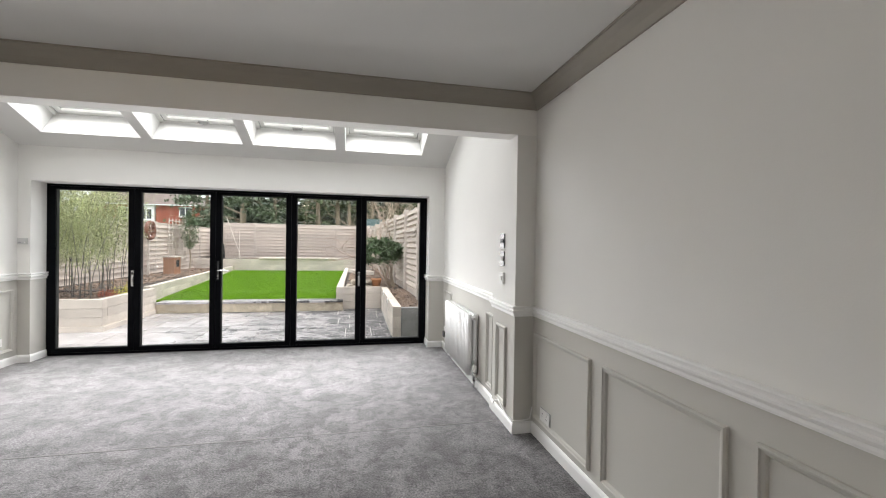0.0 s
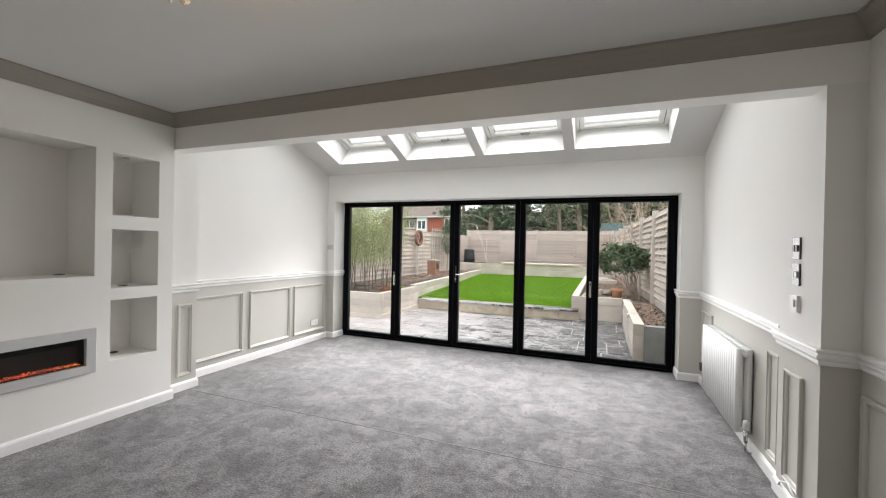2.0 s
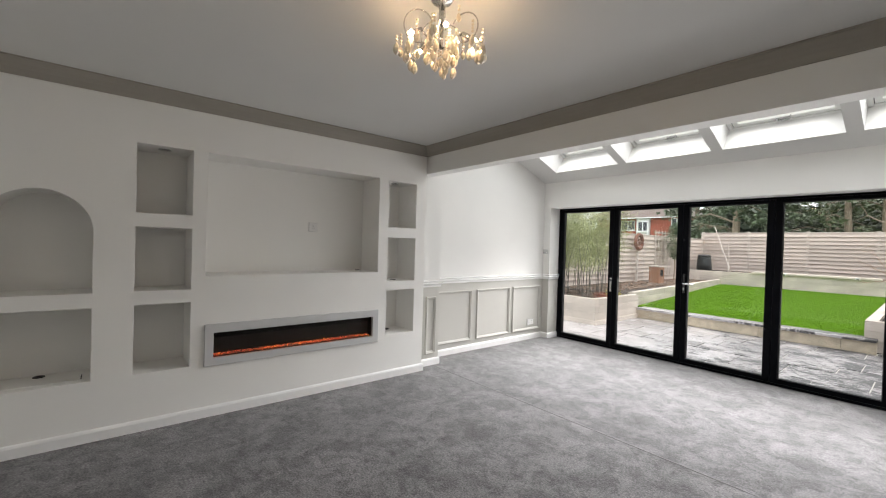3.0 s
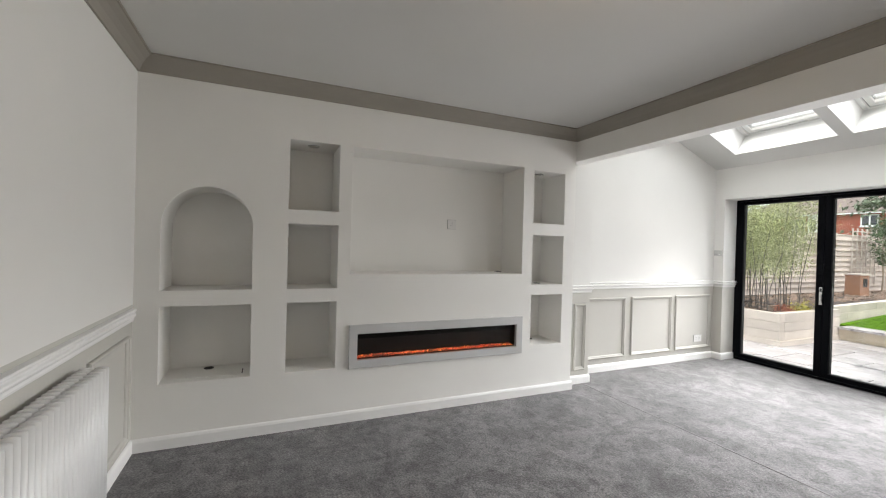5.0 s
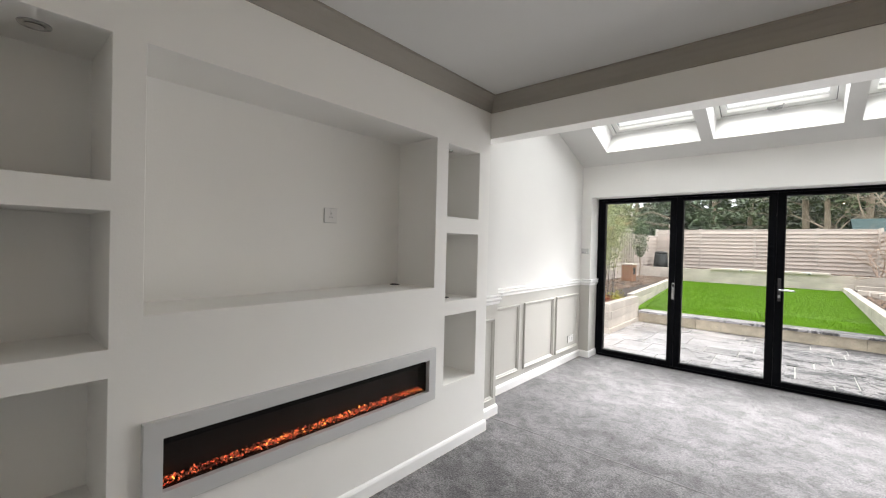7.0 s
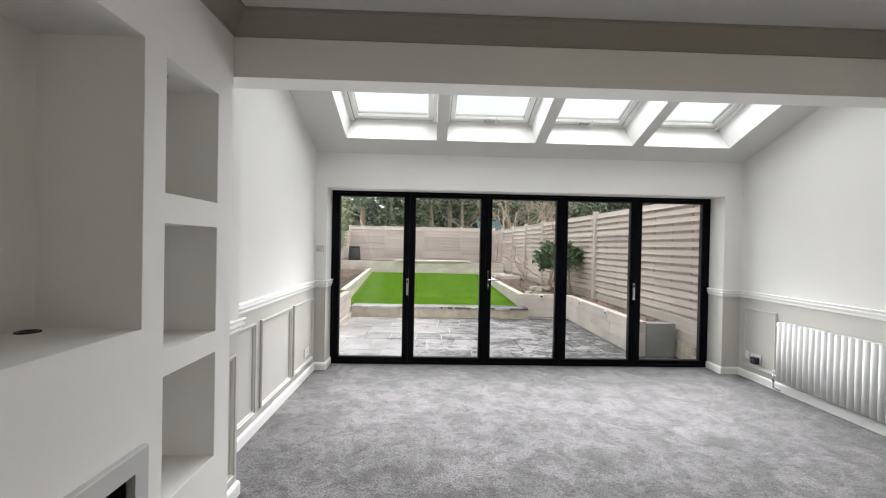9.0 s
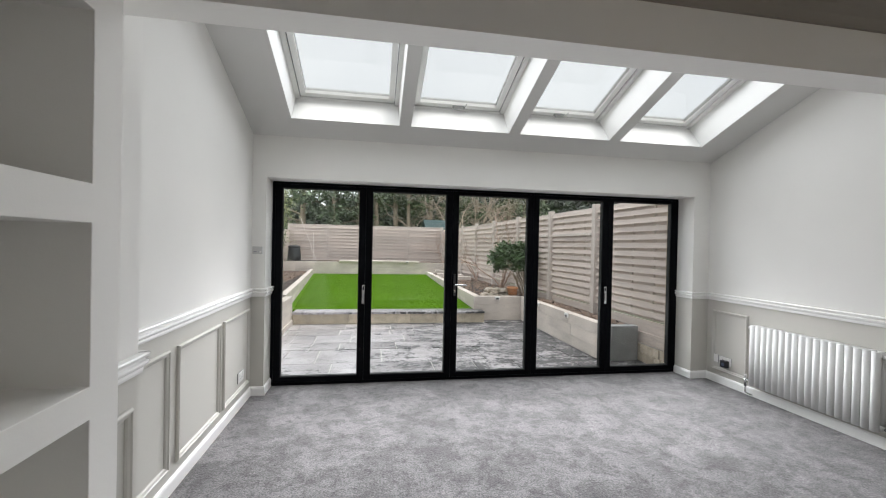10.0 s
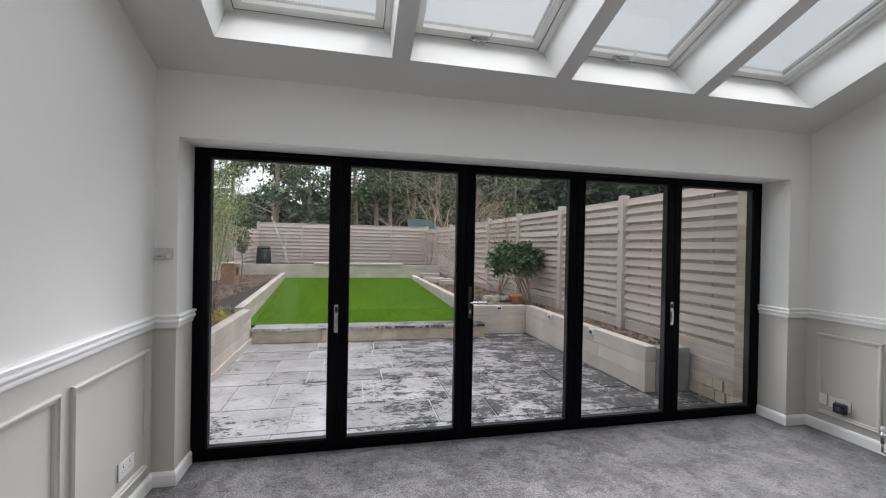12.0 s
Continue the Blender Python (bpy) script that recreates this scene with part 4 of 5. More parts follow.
for x0, y0, x1, y1, z, n in ((-6.3, 10.3, -4.95, 18.5, 0.36, 800), (-0.1, 10.6, 1.2, 18.0, 0.325, 700), (0.86, 7.3, 1.3, 10.5, 0.325, 350), (-5.0, 18.9, 0.8, 20.9, 0.69, 300), (-6.1, 8.5, -4.3, 10.1, 0.34, 300)):
    for k in range(2 * n):
        s = rng.uniform(0.014, 0.040)
        m = Matrix.Translation((rng.uniform(x0, x1), rng.uniform(y0, y1), z + s * 0.3)) @ Euler((rng.uniform(-0.6, 0.6), rng.uniform(-0.6, 0.6), rng.uniform(0, 6))).to_matrix().to_4x4()
        v = [bm.verts.new(m @ Vector(p)) for p in ((-s, -s * 0.5, 0), (s, -s * 0.6, 0), (s * 0.8, s * 0.6, 0), (-s * 0.9, s * 0.5, 0), (0, 0, s * 0.55))]
        for f in ((0, 1, 4), (1, 2, 4), (2, 3, 4), (3, 0, 4)):
            bm.faces.new([v[i] for i in f])
M_CHIP = mat("bark_chip", (0.25, 0.175, 0.13), 0.9, 0.5, 20, fine=0.5)
tagged(part("bark_chips", bm, M_CHIP, None, "scattered brown bark chips over the beds"), "", "bark chips", "", "stuff")

# lawn blades
rng = np.random.default_rng(5)
n = 60000
px, py = rng.uniform(-4.72, -0.36, n), 10.52 + rng.random(n) ** 1.15 * 8.0
keep = px > -4.12 - (py - 10.2) * 0.083
px, py = px[keep], py[keep]
n = len(px)
ang, hh, ww = rng.uniform(0, 6.283, n), rng.uniform(0.010, 0.018, n), rng.uniform(0.003, 0.006, n)
lx, ly = rng.normal(0, 0.010, n), rng.normal(0, 0.010, n)
co = np.empty((n, 3, 3))
co[:, 0] = np.stack((px - ww * np.cos(ang), py - ww * np.sin(ang), lawn_z(py) - 0.002), 1)
co[:, 1] = np.stack((px + ww * np.cos(ang), py + ww * np.sin(ang), lawn_z(py) - 0.002), 1)
co[:, 2] = np.stack((px + lx, py + ly, lawn_z(py) + hh), 1)
me = bpy.data.meshes.new("lawn_grass")
me.from_pydata(co.reshape(-1, 3).tolist(), [], np.arange(3 * n).reshape(-1, 3).tolist())
me.materials.append(M_BLADE)
tagged(new("lawn_grass", me), "short bright green lawn grass", "grass", "", "stuff")

# step up to the lawn: sandstone riser and slate copings
step = thing("garden_step", (-2.2, 10.12, PZ), "low sandstone step with wet slate copings", "step", "", "structure")
x = -4.09
rng = random.Random(3)
while x < -0.20:
    w = min(rng.uniform(0.95, 1.5), -0.18 - x)
    part("riser_stone", boxes((x + 2.2 + 0.003, 0.03, 0.0, x + 2.2 + w - 0.003, 0.16, 0.192)), M_STONE, step, "", 0.004)
    x += w
x = -4.09
while x < -0.20:
    w = min(rng.uniform(0.6, 0.95), -0.18 - x)
    part("coping_slab", boxes((x + 2.2 + 0.004, 0.0, 0.196, x + 2.2 + w - 0.004, 0.385, 0.238)), M_SLAB, step, "", 0.004)
    x += w
part("fill", boxes((-1.88, 0.16, 0.0, 2.0, 0.40, 0.19)), M_MORTAR, step)
drain = thing("drain_channel", (-1.5, 10.06, PZ), "narrow dark slotted drain along the step", "drain")
bm = boxes((-1.1, -0.05, -0.03, 1.2, 0.05, -0.004))
part("channel", bm, M_DARK, drain)
bm = bmesh.new()
for k in range(92):
    box(bm, -1.1 + k * 0.025, -0.045, -0.004, -1.1 + k * 0.025 + 0.012, 0.045, 0.003)
tagged(part("grating", bm, mat("dull_metal", (0.12, 0.12, 0.12), 0.5, metal=0.6), drain), kind="stuff")

# raised beds of sleepers


def sleeper_wall(name, runs, z0, z1, courses, label, seed, cap=0.0):
    """Straight sleeper runs (start, end, thickness to the left of the way), laid in courses with broken joints."""
    bed = thing(name, (runs[0][0][0], runs[0][0][1], z0), label, "raised bed")
    o = Vector((runs[0][0][0], runs[0][0][1]))
    r = random.Random(seed)
    for (p, q, t) in runs:
        p, q = Vector(p), Vector(q)
        d = (q - p).normalized()
        length = (q - p).length
        ang = math.degrees(math.atan2(d.y, d.x))
        h = (z1 - z0 - cap) / courses
        for c in range(courses):
            s = 0.0
            first = True
            while s < length - 0.01:
                w = r.uniform(0.5, 1.2) if first and c % 2 else r.uniform(1.3, 2.4)
                first = False
                w = length - s if length - s - w < 0.35 else w
                j = r.uniform(-0.004, 0.004)
                ob = part("sleeper", boxes((0.002, j, 0.002, w - 0.002, t + j, h - 0.002)), M_SLEEPER, bed, "", 0.006)
                at = p + d * s - o
                ob.matrix_basis = pose(at.x, at.y, c * h, 0, 0, ang)
                s += w
        if cap:
            s = 0.0
            while s < length - 0.01:
                w = length - s if length - s < 2.6 else 2.0
                ob = part("cap_sleeper", boxes((0.002, -0.015, 0.0, w - 0.002, t + 0.05, cap)), M_SLEEPER, bed, "", 0.006)
                at = p + d * s - o
                ob.matrix_basis = pose(at.x, at.y, courses * h + 0.001, 0, 0, ang)
                s += w
    return bed


pl = sleeper_wall("corner_planter", [((-6.40, 8.30), (-4.10, 8.30), 0.14), ((-4.10, 8.442), (-4.10, 10.20), 0.14)], PZ + 0.09, 0.41, 3, "pale timber sleeper planter beside the patio", 2)
part("plinth", boxes((0.0, -0.02, -0.09, 2.325, 0.12, 0.0), (2.16, 0.122, -0.09, 2.325, 1.90, 0.0)), M_SLEEPER, pl)
sleeper_wall("west_bed", [((-4.22, 10.21), (-4.86, 18.55), 0.13)], LAWN - 0.1, 0.44, 3, "long pale sleeper edging beside the lawn", 6)
sleeper_wall("far_bed", [((-6.4, 18.60), (0.80, 18.60), 0.14)], LAWN - 0.1, 0.745, 3, "pale sleeper wall behind the lawn", 8)
seat = thing("sleeper_bench", (-3.88, 18.56, 0.747), "pale flat sleeper cap seat on the far wall", "bench")
part("plank", boxes((0.0, -0.03, 0.0, 3.24, 0.21, 0.055)), M_SLEEPER, seat, "", 0.006)
part("plank", boxes((0.0, 0.215, 0.0, 3.24, 0.42, 0.055)), M_SLEEPER, seat, "", 0.006)
part("support", boxes((0.0, 0.15, -0.06, 3.2, 0.40, 0.0)), M_SLEEPER, seat)
sleeper_wall("east_bed", [((-0.35, 18.52), (-0.35, 10.53), 0.15), ((-0.35, 10.38), (0.717, 10.38), 0.145), ((0.86, 10.40), (0.86, 7.15), -0.14)], PZ, 0.385, 3, "pale sleeper bed stepping round the patio", 11)
# end block: shade is put into its grey colour, darker than the sleepers
part("end_block", boxes((0.0, 0.0, 0.0, 0.42, 0.15, 0.50)), M_GREYBLOCK, bpy.data.objects["east_bed"], "sleeper bed end coloured a shaded grey", 0.005).matrix_basis = pose(0.866 + 0.35, 7.15 - 18.55, 0)

# small wall lights in the sleepers
for x, y, z, rz in ((0.72, 8.20, 0.345, 0), (0.72, 9.41, 0.345, 0), (0.17, 10.38, 0.350, 90), (-2.95, 18.53, 0.77, 90), (-1.15, 18.53, 0.77, 90)):
    l = thing("wall_light", (x, y, z), "small square white garden light on a sleeper", "wall light", "garden lights", rz=rz)
    part("case", boxes((-0.022, -0.058, -0.036, 0.0, 0.058, 0.034)), M_PLASTIC, l, "", 0.004)
    part("lens", boxes((-0.026, -0.036, -0.030, -0.020, 0.036, 0.006)), M_BLACK, l, "dark lens", 0.002)

# flat sleepers and stones stepping up in the far corner of the bed
rng = random.Random(21)
for k, (x, y, z) in enumerate(((-0.02, 16.6, 0.325), (0.15, 16.0, 0.325), (0.0, 17.4, 0.40), (0.25, 15.3, 0.325))):
    s = thing("stepping_sleeper", (x, y, z), "pale offcut of sleeper lying in the bed", "sleeper", "stepping sleepers", rz=rng.uniform(-12, 12))
    part("plank", boxes((-0.16, -0.12, 0, 0.5, 0.12, 0.12)), M_SLEEPER, s, "", 0.008)
M_ROCK = mat("garden_rock", (0.36, 0.31, 0.25), 0.85, 0.3, 9, 0.6, 40, fine=0.4, per_object=0.2)
for k in range(11):
    bm = bmesh.new()
    bmesh.ops.create_icosphere(bm, subdivisions=2, radius=1.0)
    sx, sy, sz = rng.uniform(0.08, 0.17), rng.uniform(0.07, 0.13), rng.uniform(0.05, 0.085)
    off = Vector((rng.uniform(0, 50), rng.uniform(0, 50), 0))
    for v in bm.verts:
        q = 1 + 0.4 * noise.noise(v.co * 1.5 + off)
        v.co = Vector((v.co.x * sx * q, v.co.y * sy * q, v.co.z * sz * q))
    ob = part("rock", bm, M_ROCK, None, "rough pale garden stone lying on the soil", 0, False)
    tagged(ob, "", "rock", "garden stones")
    up = k >= 7
    ob.matrix_basis = pose((0.08 + 0.10 * (k - 7) if up else 0.0 + 0.075 * k) + rng.uniform(-0.03, 0.03), 10.74 + (0.03 if up else rng.uniform(-0.06, 0.16)), 0.325 + (0.145 if up else 0.045), rng.uniform(-15, 15), 0, rng.uniform(0, 180))

# fences


def far_panel(mesh, bed, p, q, z0, z1, count):
    """Horizontal feather-edge boards between two posts."""
    p, q = Vector(p), Vector(q)
    d = q - p
    ang = math.degrees(math.atan2(d.y, d.x))
    for k in range(count):
        z = z0 + (z1 - z0) * k / count
        m = pose(p.x, p.y, z, 0, 0, ang) @ Matrix.Diagonal((d.length, 1, (z1 - z0) / count, 1))
        piece("board", mesh, bed, Matrix.Translation(-bed.location) @ m)


def lap_board():
    bm = bmesh.new()
    a = [bm.verts.new((x, y, z)) for x in (0, 1) for y, z in ((-0.075, 0.0), (-0.010, 1.10), (0.010, 1.10), (-0.047, 0.0))]
    for f in ((0, 1, 2, 3), (7, 6, 5, 4), (0, 4, 5, 1), (1, 5, 6, 2), (2, 6, 7, 3), (3, 7, 4, 0)):
        bm.faces.new([a[i] for i in f])
    return mesh_of(bm, "board", M_BOARD)


LAP = lap_board()
POST = mesh_of(boxes((-0.048, -0.048, 0, 0.048, 0.048, 1)), "post", M_POST, 0.006)
CAP = mesh_of(boxes((0, -0.04, 0, 1, 0.035, 0.028)), "cap_rail", M_POST)


def lap_fence(name, pts, z0, z1, count, label):
    f = thing(name, (pts[0][0], pts[0][1], z0), label, "fence")
    inv = Matrix.Translation(-f.location)
    for p in pts:
        piece("post", POST, f, inv @ pose(p[0], p[1], z0) @ Matrix.Diagonal((1, 1, z1 - z0 + 0.06, 1)))
    for p, q in zip(pts, pts[1:]):
        far_panel(LAP, f, p, q, z0 + 0.02, z1, count)
        d = Vector(q) - Vector(p)
        piece("cap_rail", CAP, f, inv @ pose(p[0], p[1], z1, 0, 0, math.degrees(math.atan2(d.y, d.x))) @ Matrix.Diagonal((d.length, 1, 1, 1)))
    return f


lap_fence("far_fence", [(-6.30, 21.05), (-4.60, 21.05), (-2.74, 21.05), (-0.90, 21.05), (0.72, 21.05)], 0.4, 2.31, 13, "weathered pale lap-board fence across the garden end")
lap_fence("west_fence", [(-6.48, 6.6 + 1.81 * k) for k in range(6)] + [(-6.44, 17.46), (-6.38, 19.27), (-6.32, 21.0)], 0.2, 2.02, 12, "weathered pale lap-board fence beside the long bed")


def fence_x(y):
    return 1.40 - max(0.0, y - 9.0) * 0.055


# woven fence beside the patio: wide boards in and out of the battens
wf = thing("woven_fence", (1.40, 6.6, 0.0), "tall pale woven-board fence on timber posts", "fence")
inv = Matrix.Translation(-wf.location)
bm = bmesh.new()
box(bm, 0, -0.008, 0.0, 1, 0.008, 1.0)
WOVEN = mesh_of(bm, "woven_board", M_BOARD)


def woven_board(foot, top):
    """A straight board leaning out at its foot, set in front of the battens or behind them."""
    bm = bmesh.new()
    a = [bm.verts.new((x, y, z)) for x in (0, 1) for y, z in ((foot, 0.0), (top, 1.0), (top - 0.011, 1.0), (foot - 0.012, 0.0))]
    for f in ((0, 1, 2, 3), (7, 6, 5, 4), (0, 4, 5, 1), (1, 5, 6, 2), (2, 6, 7, 3), (3, 7, 4, 0)):
        bm.faces.new([a[i] for i in f])
    return mesh_of(bm, "woven_board", M_BOARD)


BOW = (woven_board(0.000, -0.004), woven_board(0.062, 0.030))
BATTEN = mesh_of(boxes((-0.011, -0.012, 0, 0.011, 0.014, 1)), "batten", M_POST)
ys = [6.46, 8.43, 10.13, 11.90, 13.7, 15.5, 17.3, 19.1, 20.98]
for i, (a, b) in enumerate(zip(ys, ys[1:])):
    p, q = Vector((fence_x(a), a)), Vector((fence_x(b), b))
    d = q - p
    ang = math.degrees(math.atan2(d.y, d.x))
    if i < 4:
        count = 14
        h = 1.72 / count
        for k in range(count):
            z = 0.47 + k * h
            piece("woven_board", BOW[0], wf, inv @ pose(p.x, p.y, z, 0, 0, ang) @ Matrix.Diagonal((d.length, 1, h * 0.48, 1)))
            piece("woven_board", BOW[1], wf, inv @ pose(p.x, p.y, z + h * 0.40, 0, 0, ang) @ Matrix.Diagonal((d.length, 1, h * 0.62, 1)))
            for u in (0.25, 0.5, 0.75):
                piece("batten", BATTEN, wf, inv @ pose(p.x + d.x * u, p.y + d.y * u, z + 0.004, 0, 0, ang) @ Matrix.Diagonal((1, 1, h * 0.42, 1)))
    else:
        far_panel(LAP, wf, q, p, 0.47, 2.19, 12)
    piece("gravel_board", WOVEN, wf, inv @ pose(p.x - 0.01, p.y, 0.28, 0, 0, ang) @ Matrix.Diagonal((d.length, 2.0, 0.18, 1)))
    piece("gravel_board", WOVEN, wf, inv @ pose(p.x - 0.03, p.y, 0.12, 0, 0, ang) @ Matrix.Diagonal((d.length, 3.0, 0.16, 1)))
    piece("cap_rail", CAP, wf, inv @ pose(p.x, p.y, 2.19, 0, 0, ang) @ Matrix.Diagonal((d.length, 1, 1, 1)))
for y in ys[1:]:
    piece("post", POST, wf, inv @ pose(fence_x(y) - 0.05, y, -0.15) @ Matrix.Diagonal((1.1, 1.1, 2.42, 1)))
d = Vector((fence_x(11.9) - fence_x(8.43), 11.9 - 8.43))
part("rail", boxes((-0.130, 8.45 - 6.6, 1.72, -0.105, 10.1 - 6.6, 1.765)), M_POST, wf)
part("rail", boxes((-0.20, 10.15 - 6.6, 1.72, -0.175, 11.9 - 6.6, 1.765)), M_POST, wf)

# pale brick pier that closes the fence beside the house
pier = thing("brick_pier", (1.24, 6.44, PZ), "narrow pale mottled brick pier beside the fence", "pier")
M_PALEBRICK = mat("pale_brick", (0.44, 0.38, 0.29), 0.85, 0.2, 7, 0.4, 60, fine=0.4, per_object=0.2)
rng = random.Random(4)
for c in range(31):
    j = rng.uniform(-0.003, 0.003)
    part("brick", boxes((j, -0.02, c * 0.075 + 0.004, 0.14, 0.085 + j, c * 0.075 + 0.071)), M_PALEBRICK, pier, "", 0.003)
part("mortar", boxes((0.006, -0.015, 0.0, 0.13, 0.079, 2.325)), M_MORTAR, pier)

# low stone kerb at the foot of the fence, by the house
kerb = thing("stone_kerb", (1.31, 6.4, PZ), "low mossy stone kerb under the fence", "kerb")
rng = random.Random(8)
for c in range(2):
    y = 0.0
    while y < 0.75:
        w = rng.uniform(0.12, 0.22)
        part("stone", boxes((rng.uniform(-0.01, 0.01), y + 0.006, c * 0.125 + 0.003, 0.14, y + w - 0.006, c * 0.125 + 0.119)), M_STONE, kerb, "", 0.012)
        y += w
part("mortar", boxes((0.03, 0.0, 0.0, 0.13, 0.9, 0.245)), M_MORTAR, kerb)

# ---------------------------------------------------------------- plants


def leaf_cloud(rng, points, size, aspect, droop=0.3):
    """Many small folded leaves at the points."""
    verts, faces = [], []
    for p in points:
        s = size * rng.uniform(0.6, 1.3)
        e = Euler((rng.uniform(-1.0, 1.0) - droop, rng.uniform(-0.9, 0.9), rng.uniform(0, 6.283)))
        m = e.to_matrix()
        i = len(verts)
        for q in ((0, 0, 0), (s * aspect, s * 0.5, s * 0.06), (0, s, 0), (-s * aspect, s * 0.5, s * 0.06)):
            verts.append(tuple(Vector(p) + m @ Vector(q)))
        faces += [(i, i + 1, i + 2), (i, i + 2, i + 3)]
    me = bpy.data.meshes.new("leaves")
    me.from_pydata(verts, [], faces)
    return me


def leaf_part(name, rng, points, size, aspect, material, parent, droop=0.3):
    me = leaf_cloud(rng, points, size, aspect, droop)
    me.materials.append(material)
    ob = new(name, me)
    ob.parent = parent
    return ob


def leaf_mat(name, color, vary=0.35):
    m = mat(name, color, 0.55, vary, 4, fine=0.5)
    nt = m.node_tree
    b = nt.nodes["Principled BSDF"]
    sc = [n for n in nt.nodes if n.type == "VECT_MATH"][0]
    geo = nt.nodes.new("ShaderNodeNewGeometry")
    r = nt.nodes.new("ShaderNodeMapRange")
    r.inputs[3].default_value, r.inputs[4].default_value = 0.6, 1.45
    nt.links.new(geo.outputs["Random Per Island"], r.inputs[0])
    mul = nt.nodes.new("ShaderNodeMath")
    mul.operation = "MULTIPLY"
    nt.links.new(sc.inputs["Scale"].links[0].from_socket, mul.inputs[0])
    nt.links.new(r.outputs[0], mul.inputs[1])
    nt.links.new(mul.outputs[0], sc.inputs["Scale"])
    return m


M_LEAF = leaf_mat("evergreen_leaf", (0.05, 0.095, 0.03))
M_BAMBOO = leaf_mat("bamboo_leaf", (0.33, 0.36, 0.16))
M_CANE = mat("bamboo_cane", (0.10, 0.09, 0.08), 0.5, 0.3, 10, per_object=0.3)
M_CONIFER = leaf_mat("conifer_leaf", (0.105, 0.14, 0.08))
M_FARLEAF = leaf_mat("woodland_leaf", (0.10, 0.13, 0.06))

# bamboo in the corner planter
rng = random.Random(31)
bam = thing("bamboo_clump", (-4.85, 9.10, 0.34), "tall feathery bamboo with dark canes in the planter", "bamboo")
pts = []
for k in range(52):
    x, y = rng.uniform(-0.85, 0.38), rng.uniform(-0.5, 0.6)
    top, lean_x, lean_y = rng.uniform(1.6, 2.75), rng.gauss(-0.06, 0.27), rng.gauss(0, 0.2)
    path = [(x + lean_x * (u ** 1.8), y + lean_y * (u ** 1.8), top * u) for u in (0, 0.25, 0.5, 0.75, 1)]
    bm = bmesh.new()
    tube(bm, path, [0.007, 0.0065, 0.006, 0.004, 0.002], 5)
    part("cane", bm, M_CANE, bam)
    for j in range(900):
        u = rng.uniform(0.30, 1.0) ** 0.75
        i = min(3, int(u * 4))
        f = u * 4 - i
        c = Vector(path[i]).lerp(Vector(path[i + 1]), f)
        sp = 0.06 + 0.13 * rng.random()
        pts.append(c + Vector((rng.gauss(0, sp), rng.gauss(0, sp), rng.gauss(0, 0.10))))
leaf_part("foliage", rng, pts, 0.052, 0.13, M_BAMBOO, bam, 0.7)

M_YELLOW = leaf_mat("yellow_leaf", (0.50, 0.46, 0.06), 0.2)
M_ORANGE = leaf_mat("russet_leaf", (0.42, 0.12, 0.06), 0.2)
for name, at, m_l, r, lab in (("yellow_grass_tuft", (-4.42, 9.6, 0.34), M_YELLOW, 0.17, "low yellow-green tuft at the planter edge"), ("russet_heather", (-4.5, 9.2, 0.34), M_ORANGE, 0.13, "small russet heather in the planter"), ("green_groundcover", (-5.6, 8.75, 0.34), M_LEAF, 0.22, "low green plants in the planter")):
    t = thing(name, at, lab, "plant")
    pts = [Vector((rng.gauss(0, r * 0.55), rng.gauss(0, r * 0.55), abs(rng.gauss(0, r * 0.45)))) for k in range(260)]
    leaf_part("foliage", rng, pts, 0.055, 0.16, m_l, t, -0.4)


def branch(bm, rng, p, d, length, r, depth, tips, spread=0.6, kids=3, curve=0.25):
    """A limb that bends and forks; collects the tips."""
    pts, rad_list = [p], [r]
    n = 4
    for k in range(n):
        d = (d + Vector((rng.gauss(0, curve), rng.gauss(0, curve), rng.gauss(0, curve * 0.6)))).normalized()
        p = p + d * (length / n)
        pts.append(p)
        rad_list.append(r * (1 - 0.5 * (k + 1) / n))
    tube(bm, pts, rad_list, 6 if r > 0.01 else 4, True)
    if depth == 0:
        tips.append(p)
        return
    for k in range(kids):
        nd = (d + Vector((rng.gauss(0, spread), rng.gauss(0, spread), rng.gauss(0, spread * 0.5)))).normalized()
        branch(bm, rng, pts[rng.choice((2, 3, 4))], nd, length * rng.uniform(0.55, 0.8), rad_list[-1] * 0.8, depth - 1, tips, spread, kids, curve)


# evergreen shrub in the east bed
sh = thing("evergreen_shrub", (1.04, 10.95, 0.32), "dark glossy evergreen shrub on bare twisted stems", "shrub")
rng = random.Random(17)
tips = []
bm = bmesh.new()
for k in range(6):
    a = k * 1.05 + 0.3
    branch(bm, rng, Vector((0.07 * math.cos(a), 0.07 * math.sin(a), 0)), Vector((0.22 * math.cos(a) - 0.34, 0.25 * math.sin(a), 1)), 0.62, 0.021, 1, tips, 0.4, 3, 0.13)
part("stems", bm, M_BARK, sh)
pts = []
for k in range(70):
    u, w = rng.uniform(0, 6.283), rng.uniform(-0.75, 1.0)
    q = math.sqrt(1 - w * w) * rng.uniform(0.75, 1.05)
    c = Vector((-0.31 + 0.50 * q * math.cos(u), 0.40 * q * math.sin(u), 0.90 + 0.31 * w * rng.uniform(0.7, 1.1)))
    for j in range(38):
        pts.append(c + Vector((rng.gauss(0, 0.06), rng.gauss(0, 0.06), rng.gauss(0, 0.045))))
leaf_part("foliage", rng, pts, 0.125, 0.17, M_LEAF, sh, -0.1)

# terracotta pot
pot = thing("plant_pot", (0.61, 10.64, 0.325), "small empty terracotta pot beside the shrub", "plant pot")
bm = bmesh.new()
